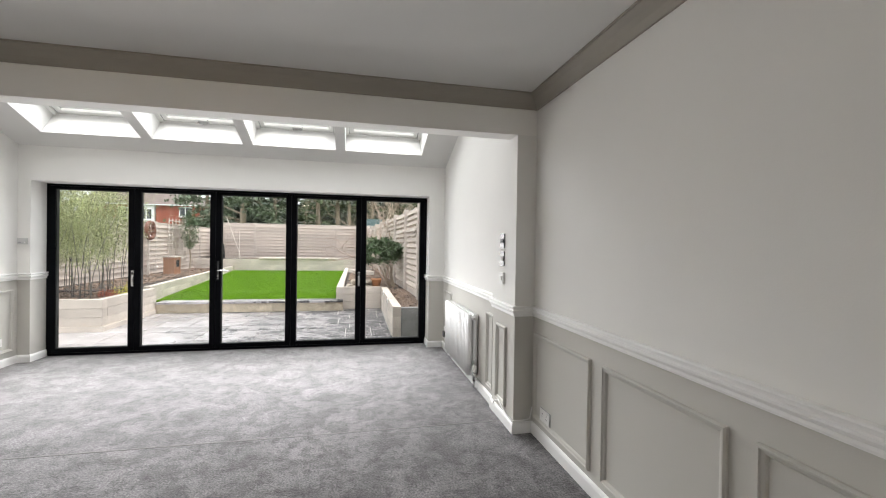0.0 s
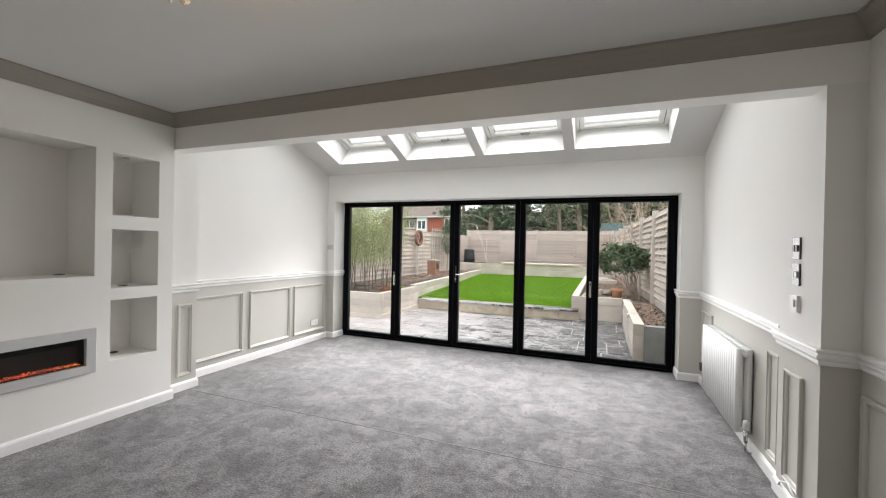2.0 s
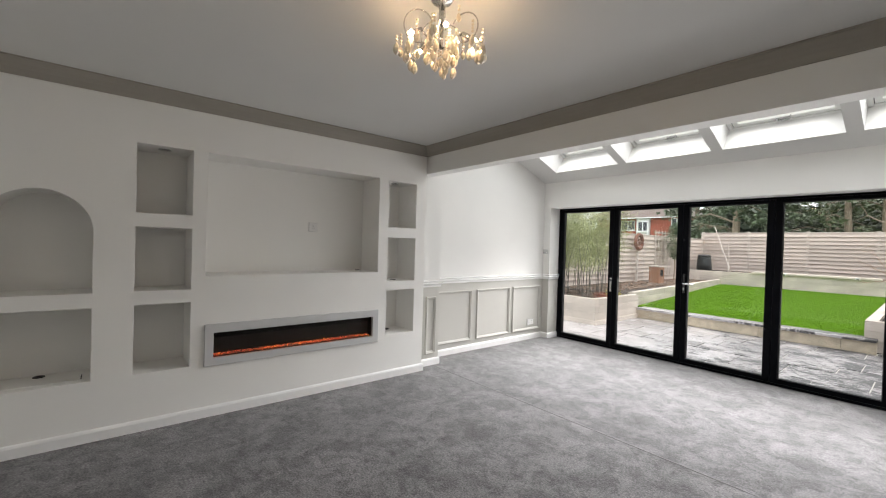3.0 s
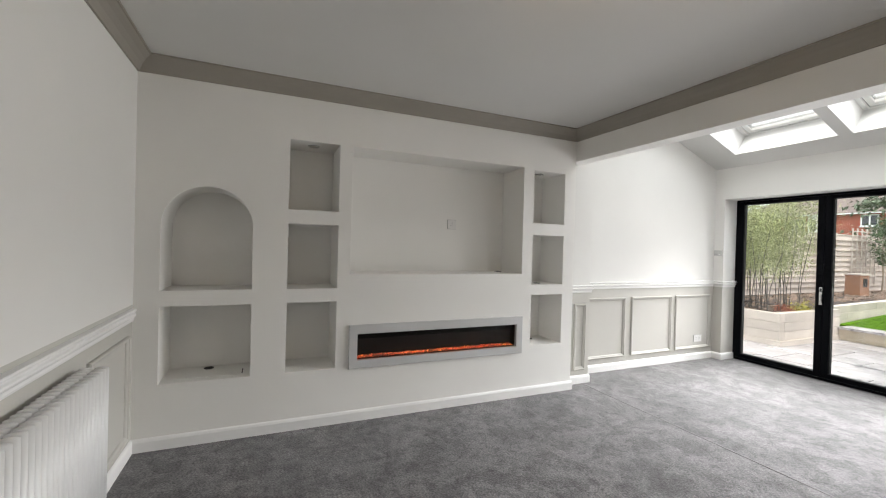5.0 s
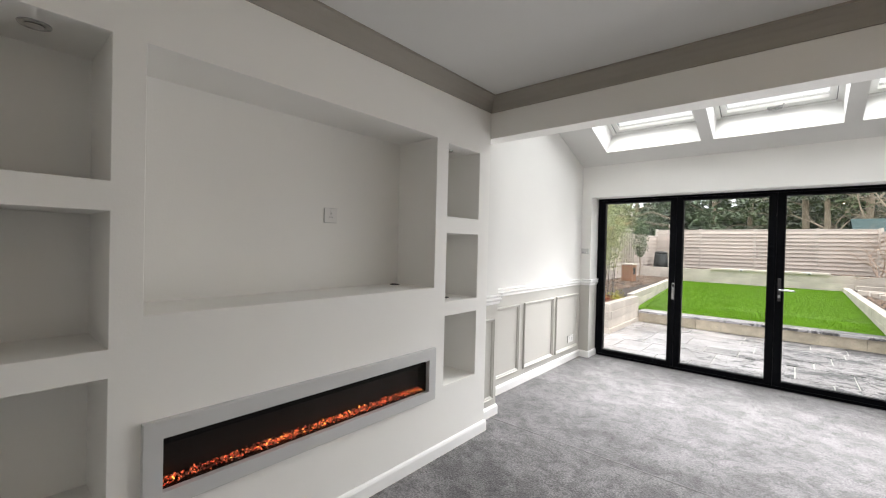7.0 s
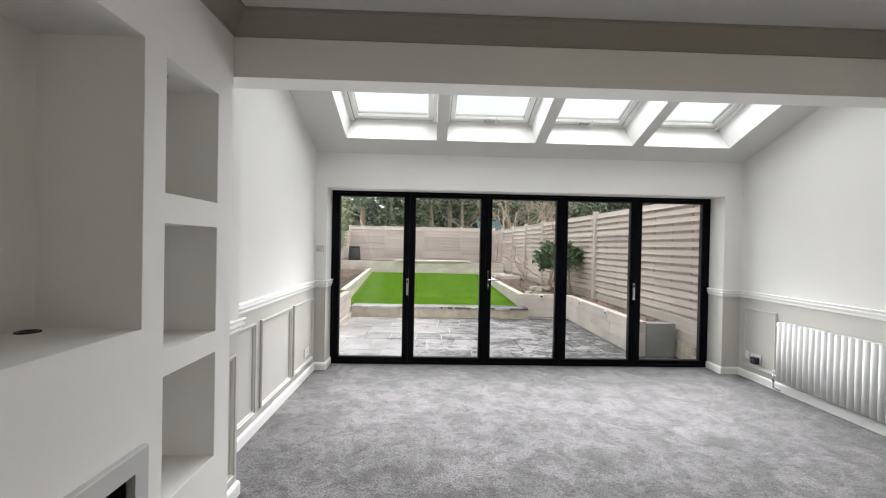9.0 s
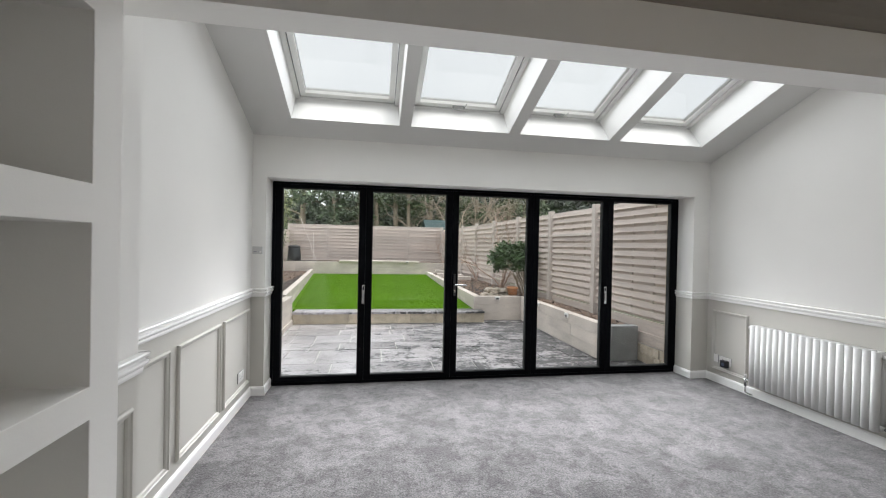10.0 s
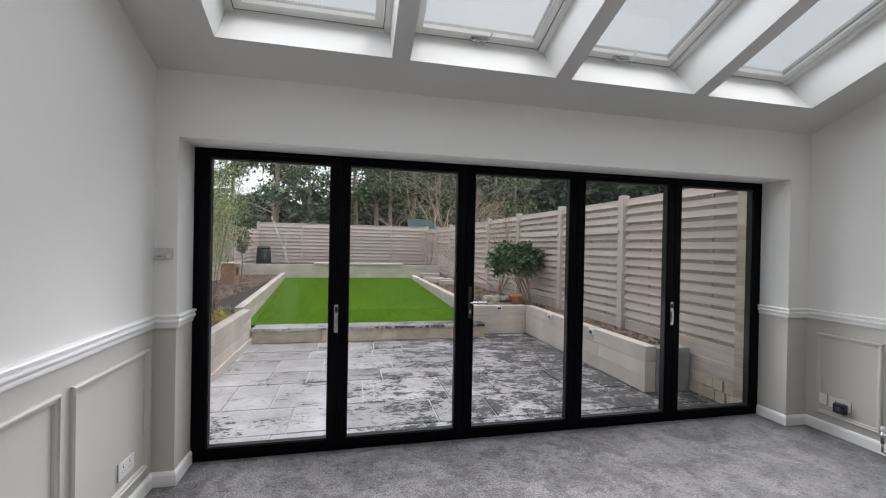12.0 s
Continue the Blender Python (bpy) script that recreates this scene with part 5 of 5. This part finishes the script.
lathe(bm, [(0.085, 0.0), (0.115, 0.20), (0.13, 0.202), (0.13, 0.245), (0.115, 0.245), (0.108, 0.19), (0.09, 0.185)], 20)
part("body", bm, mat("terracotta", (0.46, 0.21, 0.10), 0.8, 0.15, 12, 0.3, 60), pot, "", 0, True)
bm = bmesh.new()
lathe(bm, [(0.106, 0.188), (0.09, 0.196)], 16)
part("compost", bm, M_EARTH, pot)

# bare climbers along the woven fence
for at, seed, n, ln in (((0.98, 12.6, 0.325), 41, 5, 1.3), ((0.9, 15.2, 0.325), 43, 3, 0.9), ((0.55, 19.6, 0.69), 47, 3, 1.0)):
    t = thing("bare_climber", at, "leafless twiggy climber against the fence", "climber", "bare climbers")
    rng = random.Random(seed)
    bm, tips = bmesh.new(), []
    for k in range(n):
        a = rng.uniform(0, 6.28)
        branch(bm, rng, Vector((0.04 * math.cos(a), 0.04 * math.sin(a), 0)), Vector((rng.gauss(0, 0.25), rng.gauss(0, 0.25), 1)), ln, 0.022, 3, tips, 0.5, 3, 0.2)
    part("stems", bm, mat("pale_twig", (0.40, 0.29, 0.23), 0.9, 0.2, 8), t)

# standard bay tree in the west bed
bay = thing("standard_bay_tree", (-5.92, 17.0, 0.36), "slim clipped bay tree on a bare trunk", "tree")
rng = random.Random(51)
bm = bmesh.new()
tube(bm, [(0, 0, 0), (0.02, 0.01, 0.5), (-0.01, 0, 1.0), (0.0, 0, 1.7)], [0.022, 0.02, 0.018, 0.008], 7)
part("trunk", bm, M_BARK, bay)
pts = []
for k in range(1500):
    u, z = rng.uniform(0, 6.283), rng.uniform(0.85, 2.15)
    r = (0.30 * math.sin(max(0.05, (z - 0.8) / 1.4) * math.pi) ** 0.6) * rng.uniform(0.3, 1.1)
    pts.append(Vector((r * math.cos(u), r * math.sin(u), z + 0.06 * math.sin(5 * u))))
leaf_part("crown", rng, pts, 0.075, 0.22, M_LEAF, bay)

# ornaments: wheel on a post, wooden lantern box, trellis, compost bin, canes
wh = thing("wheel_ornament", (-6.28, 14.75, 0.36), "rusty brown wheel ornament mounted on a post", "ornament")
part("post", boxes((-0.03, -0.03, 0, 0.03, 0.03, 1.2)), M_POST, wh, "", 0.005)
M_RUST = mat("rusty_brown", (0.17, 0.075, 0.05), 0.8, 0.3, 12, 0.4, 60)


def torus(bm, R, r, nR, nr, at):
    rings = [[bm.verts.new((at[0] + r * math.sin(b), at[1] + (R + r * math.cos(b)) * math.cos(a), at[2] + (R + r * math.cos(b)) * math.sin(a))) for b in (2 * math.pi * j / nr for j in range(nr))] for a in (2 * math.pi * k / nR for k in range(nR))]
    for k in range(nR):
        for j in range(nr):
            bm.faces.new((rings[k][j], rings[k][(j + 1) % nr], rings[(k + 1) % nR][(j + 1) % nr], rings[(k + 1) % nR][j]))


bm = bmesh.new()
torus(bm, 0.25, 0.062, 28, 8, (0.05, 0, 1.40))
part("rim", bm, M_RUST, wh, "", 0, True)
for k in range(3):
    bm = bmesh.new()
    a = k * math.pi / 3
    tube(bm, [(0.05, 0.25 * math.cos(a), 1.40 + 0.25 * math.sin(a)), (0.05, -0.25 * math.cos(a), 1.40 - 0.25 * math.sin(a))], 0.02, 6)
    part("spoke", bm, M_RUST, wh)
lan = thing("wooden_birdhouse", (-5.71, 15.0, 0.36), "terracotta-brown wooden box with a pale lid", "bird house", rz=-8)
part("body", boxes((-0.17, -0.17, 0.0, 0.17, 0.17, 0.55)), mat("brown_timber", (0.33, 0.17, 0.10), 0.7, 0.15, 6), lan, "", 0.008)
part("lid", boxes((-0.20, -0.20, 0.55, 0.20, 0.20, 0.59)), M_SLEEPER, lan, "", 0.006)
part("opening", boxes((0.168, -0.07, 0.24, 0.176, 0.09, 0.46)), M_DARK, lan)
tr = thing("trellis", (-6.36, 16.35, 0.5), "pale square lattice trellis on the fence", "trellis")
for k in range(6):
    part("lath", boxes((-0.012, k * 0.28, 0, 0.012, k * 0.28 + 0.03, 1.75)), M_POST, tr)
for k in range(7):
    part("lath", boxes((0.013, 0, 0.02 + k * 0.27, 0.03, 1.43, 0.05 + k * 0.27)), M_POST, tr)
cb = thing("compost_bin", (-5.85, 19.9, 0.69), "dark green plastic compost bin by the fence", "bin")
bm = bmesh.new()
lathe(bm, [(0.28, 0.0), (0.27, 0.25), (0.25, 0.50), (0.23, 0.58)], 20)
part("body", bm, mat("dark_plastic", (0.018, 0.022, 0.022), 0.5, 0.15, 6), cb, "", 0, True)
bm = bmesh.new()
lathe(bm, [(0.25, 0.58), (0.25, 0.63), (0.18, 0.67), (0.05, 0.68)], 20)
part("lid", bm, mat("black_lid", (0.014, 0.016, 0.017), 0.5, 0.15, 6), cb, "", 0, True)
for x0, x1, y in ((-5.75, -4.98, 20.2), (-5.18, -5.12, 20.4)):
    c = thing("garden_cane", (x0, y, 0.69), "long pale garden cane leaning by the fence", "garden cane", "garden canes")
    bm = bmesh.new()
    z_top = 1.9 if x1 - x0 > 0.3 else 1.25
    tube(bm, [(x1 - x0, 0, 0), (0, 0.5 if z_top > 1.5 else 0.2, z_top)], 0.018, 6)
    part("pole", bm, M_POST, c)

# ---------------------------------------------------------------- beyond the fences


def tall_tree(at, height, lean, seed, girth, crown0, leaves, spread, material, label):
    t = thing("woodland_tree", at, label, "tree", "trees behind the fence")
    r = random.Random(seed)
    bm = bmesh.new()
    axis = [Vector((lean * u * u * height + 0.12 * math.sin(3 * u + seed), 0.1 * math.sin(4 * u + seed), height * u)) for u in (0, 0.2, 0.4, 0.6, 0.8, 1.0)]
    tube(bm, axis, [girth * (1 - 0.8 * u) for u in (0, 0.2, 0.4, 0.6, 0.8, 1.0)], 8)
    part("trunk", bm, M_BARK, t)
    pts = []
    n_limb = 20
    for k in range(n_limb):
        u = crown0 + (1 - crown0) * (k + r.random()) / n_limb
        i = min(4, int(u * 5))
        base = axis[i].lerp(axis[i + 1], u * 5 - i)
        a = r.uniform(0, 6.283)
        ln = spread * (1.15 - 0.6 * u) * r.uniform(0.6, 1.2)
        end = base + Vector((ln * math.cos(a), ln * math.sin(a), ln * r.uniform(-0.25, 0.35)))
        mid = base.lerp(end, 0.5) + Vector((0, 0, ln * 0.14))
        bm = bmesh.new()
        tube(bm, [base, mid, end], [girth * 0.22, girth * 0.14, girth * 0.05], 5)
        part("limb", bm, M_BARK, t)
        for j in range(leaves // n_limb):
            c = base.lerp(end, r.uniform(0.3, 1.08))
            pts.append(c + Vector((r.gauss(0, 0.30), r.gauss(0, 0.30), r.gauss(-0.08, 0.20))))
    leaf_part("crown", r, pts, 0.24, 0.30, material, t, 0.5)


LAB = "tall woodland tree with a bare lower trunk"
rng = random.Random(77)
for k, (x, y, ln, g, c0, nl, sp) in enumerate(((-6.85, 27.5, 0.0, 0.26, 0.20, 6000, 3.0), (-5.16, 28, 0.01, 0.17, 0.24, 3200, 2.2), (-2.42, 28, 0.0, 0.20, 0.40, 1300, 1.8), (-1.08, 28.5, 0.0, 0.21, 0.42, 1400, 1.8),
                                             (-0.2, 27.5, -0.035, 0.17, 0.5, 900, 1.6), (1.14, 28, 0.0, 0.24, 0.36, 1400, 2.0), (2.75, 29, 0.01, 0.24, 0.38, 1500, 2.0), (4.6, 30, 0.0, 0.24, 0.35, 1500, 2.0), (6.4, 28, 0.0, 0.22, 0.35, 1500, 2.0),
                                             (8.6, 30, 0.0, 0.24, 0.35, 1500, 2.2), (-9.8, 31, 0.0, 0.22, 0.2, 4200, 2.6), (-3.6, 33, 0.0, 0.2, 0.3, 1800, 2.2), (3.8, 34, 0.0, 0.22, 0.3, 1800, 2.2))):
    tall_tree((x, y, -0.2), rng.uniform(8.2, 9.2), ln, 100 + k, g, c0, nl, sp, M_CONIFER if k in (0, 1, 10) else M_FARLEAF, "broad dark conifer with sweeping limbs" if k in (0, 1, 10) else LAB)

# leafless trees in front of the wood
M_PALEBARK = mat("pale_bark", (0.36, 0.29, 0.22), 0.9, 0.25, 6, 0.6, 30)
for k, (x, y, h, n) in enumerate(((0.25, 25.5, 1.9, 3), (2.1, 25.2, 2.0, 4), (3.1, 26.0, 2.1, 3), (4.3, 25.5, 2.0, 4), (5.6, 26.2, 2.1, 3))):
    t = thing("bare_tree", (x, y, -0.2), "leafless pale-barked tree with forked branches", "tree", "bare trees")
    r = random.Random(300 + k)
    for j in range(n):
        a = r.uniform(0, 6.28)
        bm, tips = bmesh.new(), []
        branch(bm, r, Vector((0.1 * math.cos(a), 0.1 * math.sin(a), 0)), Vector((r.gauss(0, 0.12), r.gauss(0, 0.12), 1)), h * 1.5, 0.10, 3, tips, 0.5, 3, 0.16)
        part("limb", bm, M_PALEBARK, t)

# undergrowth and far woods
rng = random.Random(88)
pts = []
for k in range(17000):
    x = rng.uniform(-12, 18)
    top = 5.2 + 1.6 * noise.noise(Vector((x * 0.5, 0, 0))) - (3.0 if x < -6.6 else 0)
    pts.append(Vector((x, rng.uniform(35, 37.5), rng.uniform(-0.2, 1) ** 1.0 * top)))
leaf_part("undergrowth", rng, pts, 0.42, 0.32, leaf_mat("dark_undergrowth", (0.035, 0.05, 0.025)), None)
tagged(bpy.data.objects["undergrowth"], "dark shrubs massed under the trees", "undergrowth", "", "stuff")
pts = []
for k in range(37000):
    x = rng.uniform(-17, 75)
    top = (7.5 + 6.5 * max(0.0, min(1.0, (x + 2) / 5))) + 2.5 * noise.noise(Vector((x * 0.12, 3, 0))) + 1.5 * noise.noise(Vector((x * 0.5, 1, 0))) - 1.8 * max(0, min(1, (-4 - x) / 4))
    pts.append(Vector((x, rng.uniform(52, 58), max(0, rng.random() * top))))
leaf_part("far_woods", rng, pts, 1.3, 0.4, leaf_mat("far_wood_leaf", (0.045, 0.062, 0.038)), None)
tagged(bpy.data.objects["far_woods"], "dark far woodland beyond the gardens", "woodland", "", "stuff")

# shed with a dark green roof
shed = thing("garden_shed", (0.87, 24.0, -0.2), "shed with a sagging dark green sheet roof", "shed")
part("wall", boxes((-0.6, -0.6, 0, 0.6, 1.2, 2.5)), M_BOARD, shed)
bm = bmesh.new()
for y0, z0, y1, z1 in ((-0.8, 2.50, 0.3, 3.05), (0.3, 3.05, 1.4, 2.5)):
    v = [bm.verts.new(p) for p in ((-0.68, y0, z0), (0.68, y0, z0), (0.68, y1, z1), (-0.68, y1, z1), (-0.68, y0, z0 + 0.05), (0.68, y0, z0 + 0.05), (0.68, y1, z1 + 0.05), (-0.68, y1, z1 + 0.05))]
    for f in ((0, 1, 2, 3), (7, 6, 5, 4), (0, 4, 5, 1), (2, 6, 7, 3), (1, 5, 6, 2), (0, 3, 7, 4)):
        bm.faces.new([v[i] for i in f])
part("roof", bm, mat("green_sheet", (0.018, 0.05, 0.05), 0.6, 0.2, 3), shed, "dark green sheet roof")

# neighbouring houses
M_BRICK = mat("red_brick", (0.36, 0.10, 0.06), 0.85, 0.2, 2, 0.3, 12, fine=0.6)
M_TILE = mat("brown_roof_tile", (0.16, 0.125, 0.11), 0.85, 0.25, 2, 0.4, 14, fine=0.6)


def hip_roof(bm, x0, y0, x1, y1, z0, z1, over=0.35):
    x0, y0, x1, y1 = x0 - over, y0 - over, x1 + over, y1 + over
    d = (y1 - y0) / 2
    v = [bm.verts.new(p) for p in ((x0, y0, z0), (x1, y0, z0), (x1, y1, z0), (x0, y1, z0), (x0 + d, y0 + d, z1), (x1 - d, y0 + d, z1))]
    for f in ((0, 1, 5, 4), (1, 2, 5), (2, 3, 4, 5), (3, 0, 4), (3, 2, 1, 0)):
        bm.faces.new([v[i] for i in f])


def house_window(house, x, z, w, h, y):
    wn_ = new("window")
    wn_.parent = house
    bm = boxes((x - w / 2, y - 0.06, z, x - w / 2 + 0.09, y, z + h), (x + w / 2 - 0.09, y - 0.06, z, x + w / 2, y, z + h), (x - w / 2 + 0.09, y - 0.06, z, x + w / 2 - 0.09, y, z + 0.09),
               (x - w / 2 + 0.09, y - 0.06, z + h - 0.09, x + w / 2 - 0.09, y, z + h), (x - 0.05, y - 0.06, z + 0.09, x + 0.05, y, z + h - 0.09))
    part("frame", bm, M_UPVC, wn_)
    part("pane", boxes((x - w / 2 + 0.09, y - 0.03, z + 0.09, x - 0.05, y - 0.01, z + h - 0.09), (x + 0.05, y - 0.03, z + 0.09, x + w / 2 - 0.09, y - 0.01, z + h - 0.09)), mat("dark_pane", (0.03, 0.035, 0.04), 0.08), wn_)
    part("sill", boxes((x - w / 2 - 0.05, y - 0.12, z - 0.08, x + w / 2 + 0.05, y, z)), M_UPVC, wn_)


hs = thing("red_brick_house", (-16.9, 45, -0.2), "red brick house with a brown tiled hipped roof", "house")
part("wall", boxes((-2.2, 0, 0, 1.3, 8, 5.2), (-9.0, 1.2, 0, -2.2, 8, 5.2)), M_BRICK, hs)
bm = bmesh.new()
hip_roof(bm, -9.0, 0.0, 1.3, 8.0, 5.2, 8.6)
part("roof", bm, M_TILE, hs, "brown tiled roof")
part("gutter", boxes((-9.3, -0.45, 5.11, 1.65, -0.36, 5.21)), M_UPVC, hs)
house_window(hs, 0.42, 4.1, 1.1, 0.95, 0)
house_window(hs, -5.2, 3.9, 1.6, 1.1, 1.2)
house_window(hs, 0.3, 1.0, 1.4, 1.3, 0)
bayw = part("bay", boxes((-3.6, -0.2, 0, -2.25, 1.2, 5.15)), mat("white_render", (0.75, 0.74, 0.72), 0.8, 0.06, 2), hs, "white rendered bay")
house_window(hs, -2.92, 3.7, 1.1, 1.1, -0.2)
gs = thing("gabled_house", (-12.9, 75.0, -0.2), "small timber-clad house with a white-edged brown gable roof", "house")
bm = bmesh.new()
for y in (0.0, 6.0):
    bm.faces.new([bm.verts.new(p) for p in ((-1.2, y, 0), (1.2, y, 0), (1.2, y, 3.2), (0, y, 4.35), (-1.2, y, 3.2))])
part("wall", bm, mat("pale_timber_cladding", (0.50, 0.45, 0.40), 0.8, 0.15, 4), gs)
bm = bmesh.new()
for sx in (-1, 1):
    v = [bm.verts.new((sx * x, y, z)) for y in (-0.15, 6.15) for x, z in ((0, 4.42), (1.4, 3.06), (1.4, 3.16), (0, 4.52))]
    for f in ((0, 1, 2, 3), (7, 6, 5, 4), (0, 4, 5, 1), (2, 6, 7, 3)):
        bm.faces.new([v[i] for i in f])
part("roof", bm, M_TILE, gs)
bm = bmesh.new()
for sx in (-1, 1):
    v = [bm.verts.new((sx * x, y, z)) for y in (-0.24, -0.16) for x, z in ((0, 4.34), (1.4, 3.0), (1.4, 3.18), (0, 4.54))]
    for f in ((0, 1, 2, 3), (7, 6, 5, 4), (0, 4, 5, 1), (2, 6, 7, 3), (1, 5, 6, 2), (0, 3, 7, 4)):
        bm.faces.new([v[i] for i in f])
part("bargeboard", bm, M_UPVC, gs, "white bargeboard")
gs.scale = (1.86, 1.0, 1.49)

# ---------------------------------------------------------------- patio slabs
patio = thing("pavement_patio", (-2.6, 8.2, PZ), "wet riven slate paving laid in mixed slabs", "patio", "", "structure")
rng = random.Random(14)
y = OUT + 0.07
row = 0
while y < 10.10:
    d = rng.choice((0.44, 0.58, 0.58, 0.72))
    d = min(d, 10.10 - y)
    if 10.10 - (y + d) < 0.2:
        d = 10.10 - y
    x = -6.5 - rng.uniform(0, 0.5)
    while x < 1.38:
        w = rng.choice((0.44, 0.58, 0.86, 0.9))
        x1 = min(x + w, 0.715 if y > 7.0 else 1.40)
        cx = (x + x1) / 2
        if x1 - x > 0.05 and not (x1 < -4.3 and y > 8.3):
            g = 0.008
            h = rng.uniform(-0.003, 0.003)
            ob = part("slab", boxes((-(x1 - x) / 2 + g, g - d / 2, -0.03, (x1 - x) / 2 - g, d / 2 - g, h)), M_SLAB, patio, "", 0.004)
            ob.matrix_basis = pose(cx + 2.6, y + d / 2 - 8.2, 0)
        x += w
    y += d
    row += 1
x = -0.17
while x < 0.70:
    x1 = min(x + 0.58, 0.712)
    ob = part("slab", boxes((-(x1 - x) / 2 + 0.008, -0.13, -0.03, (x1 - x) / 2 - 0.008, 0.135, 0.001)), M_SLAB, patio, "", 0.004)
    ob.matrix_basis = pose((x + x1) / 2 + 2.6, 10.238 - 8.2, 0)
    x += 0.58
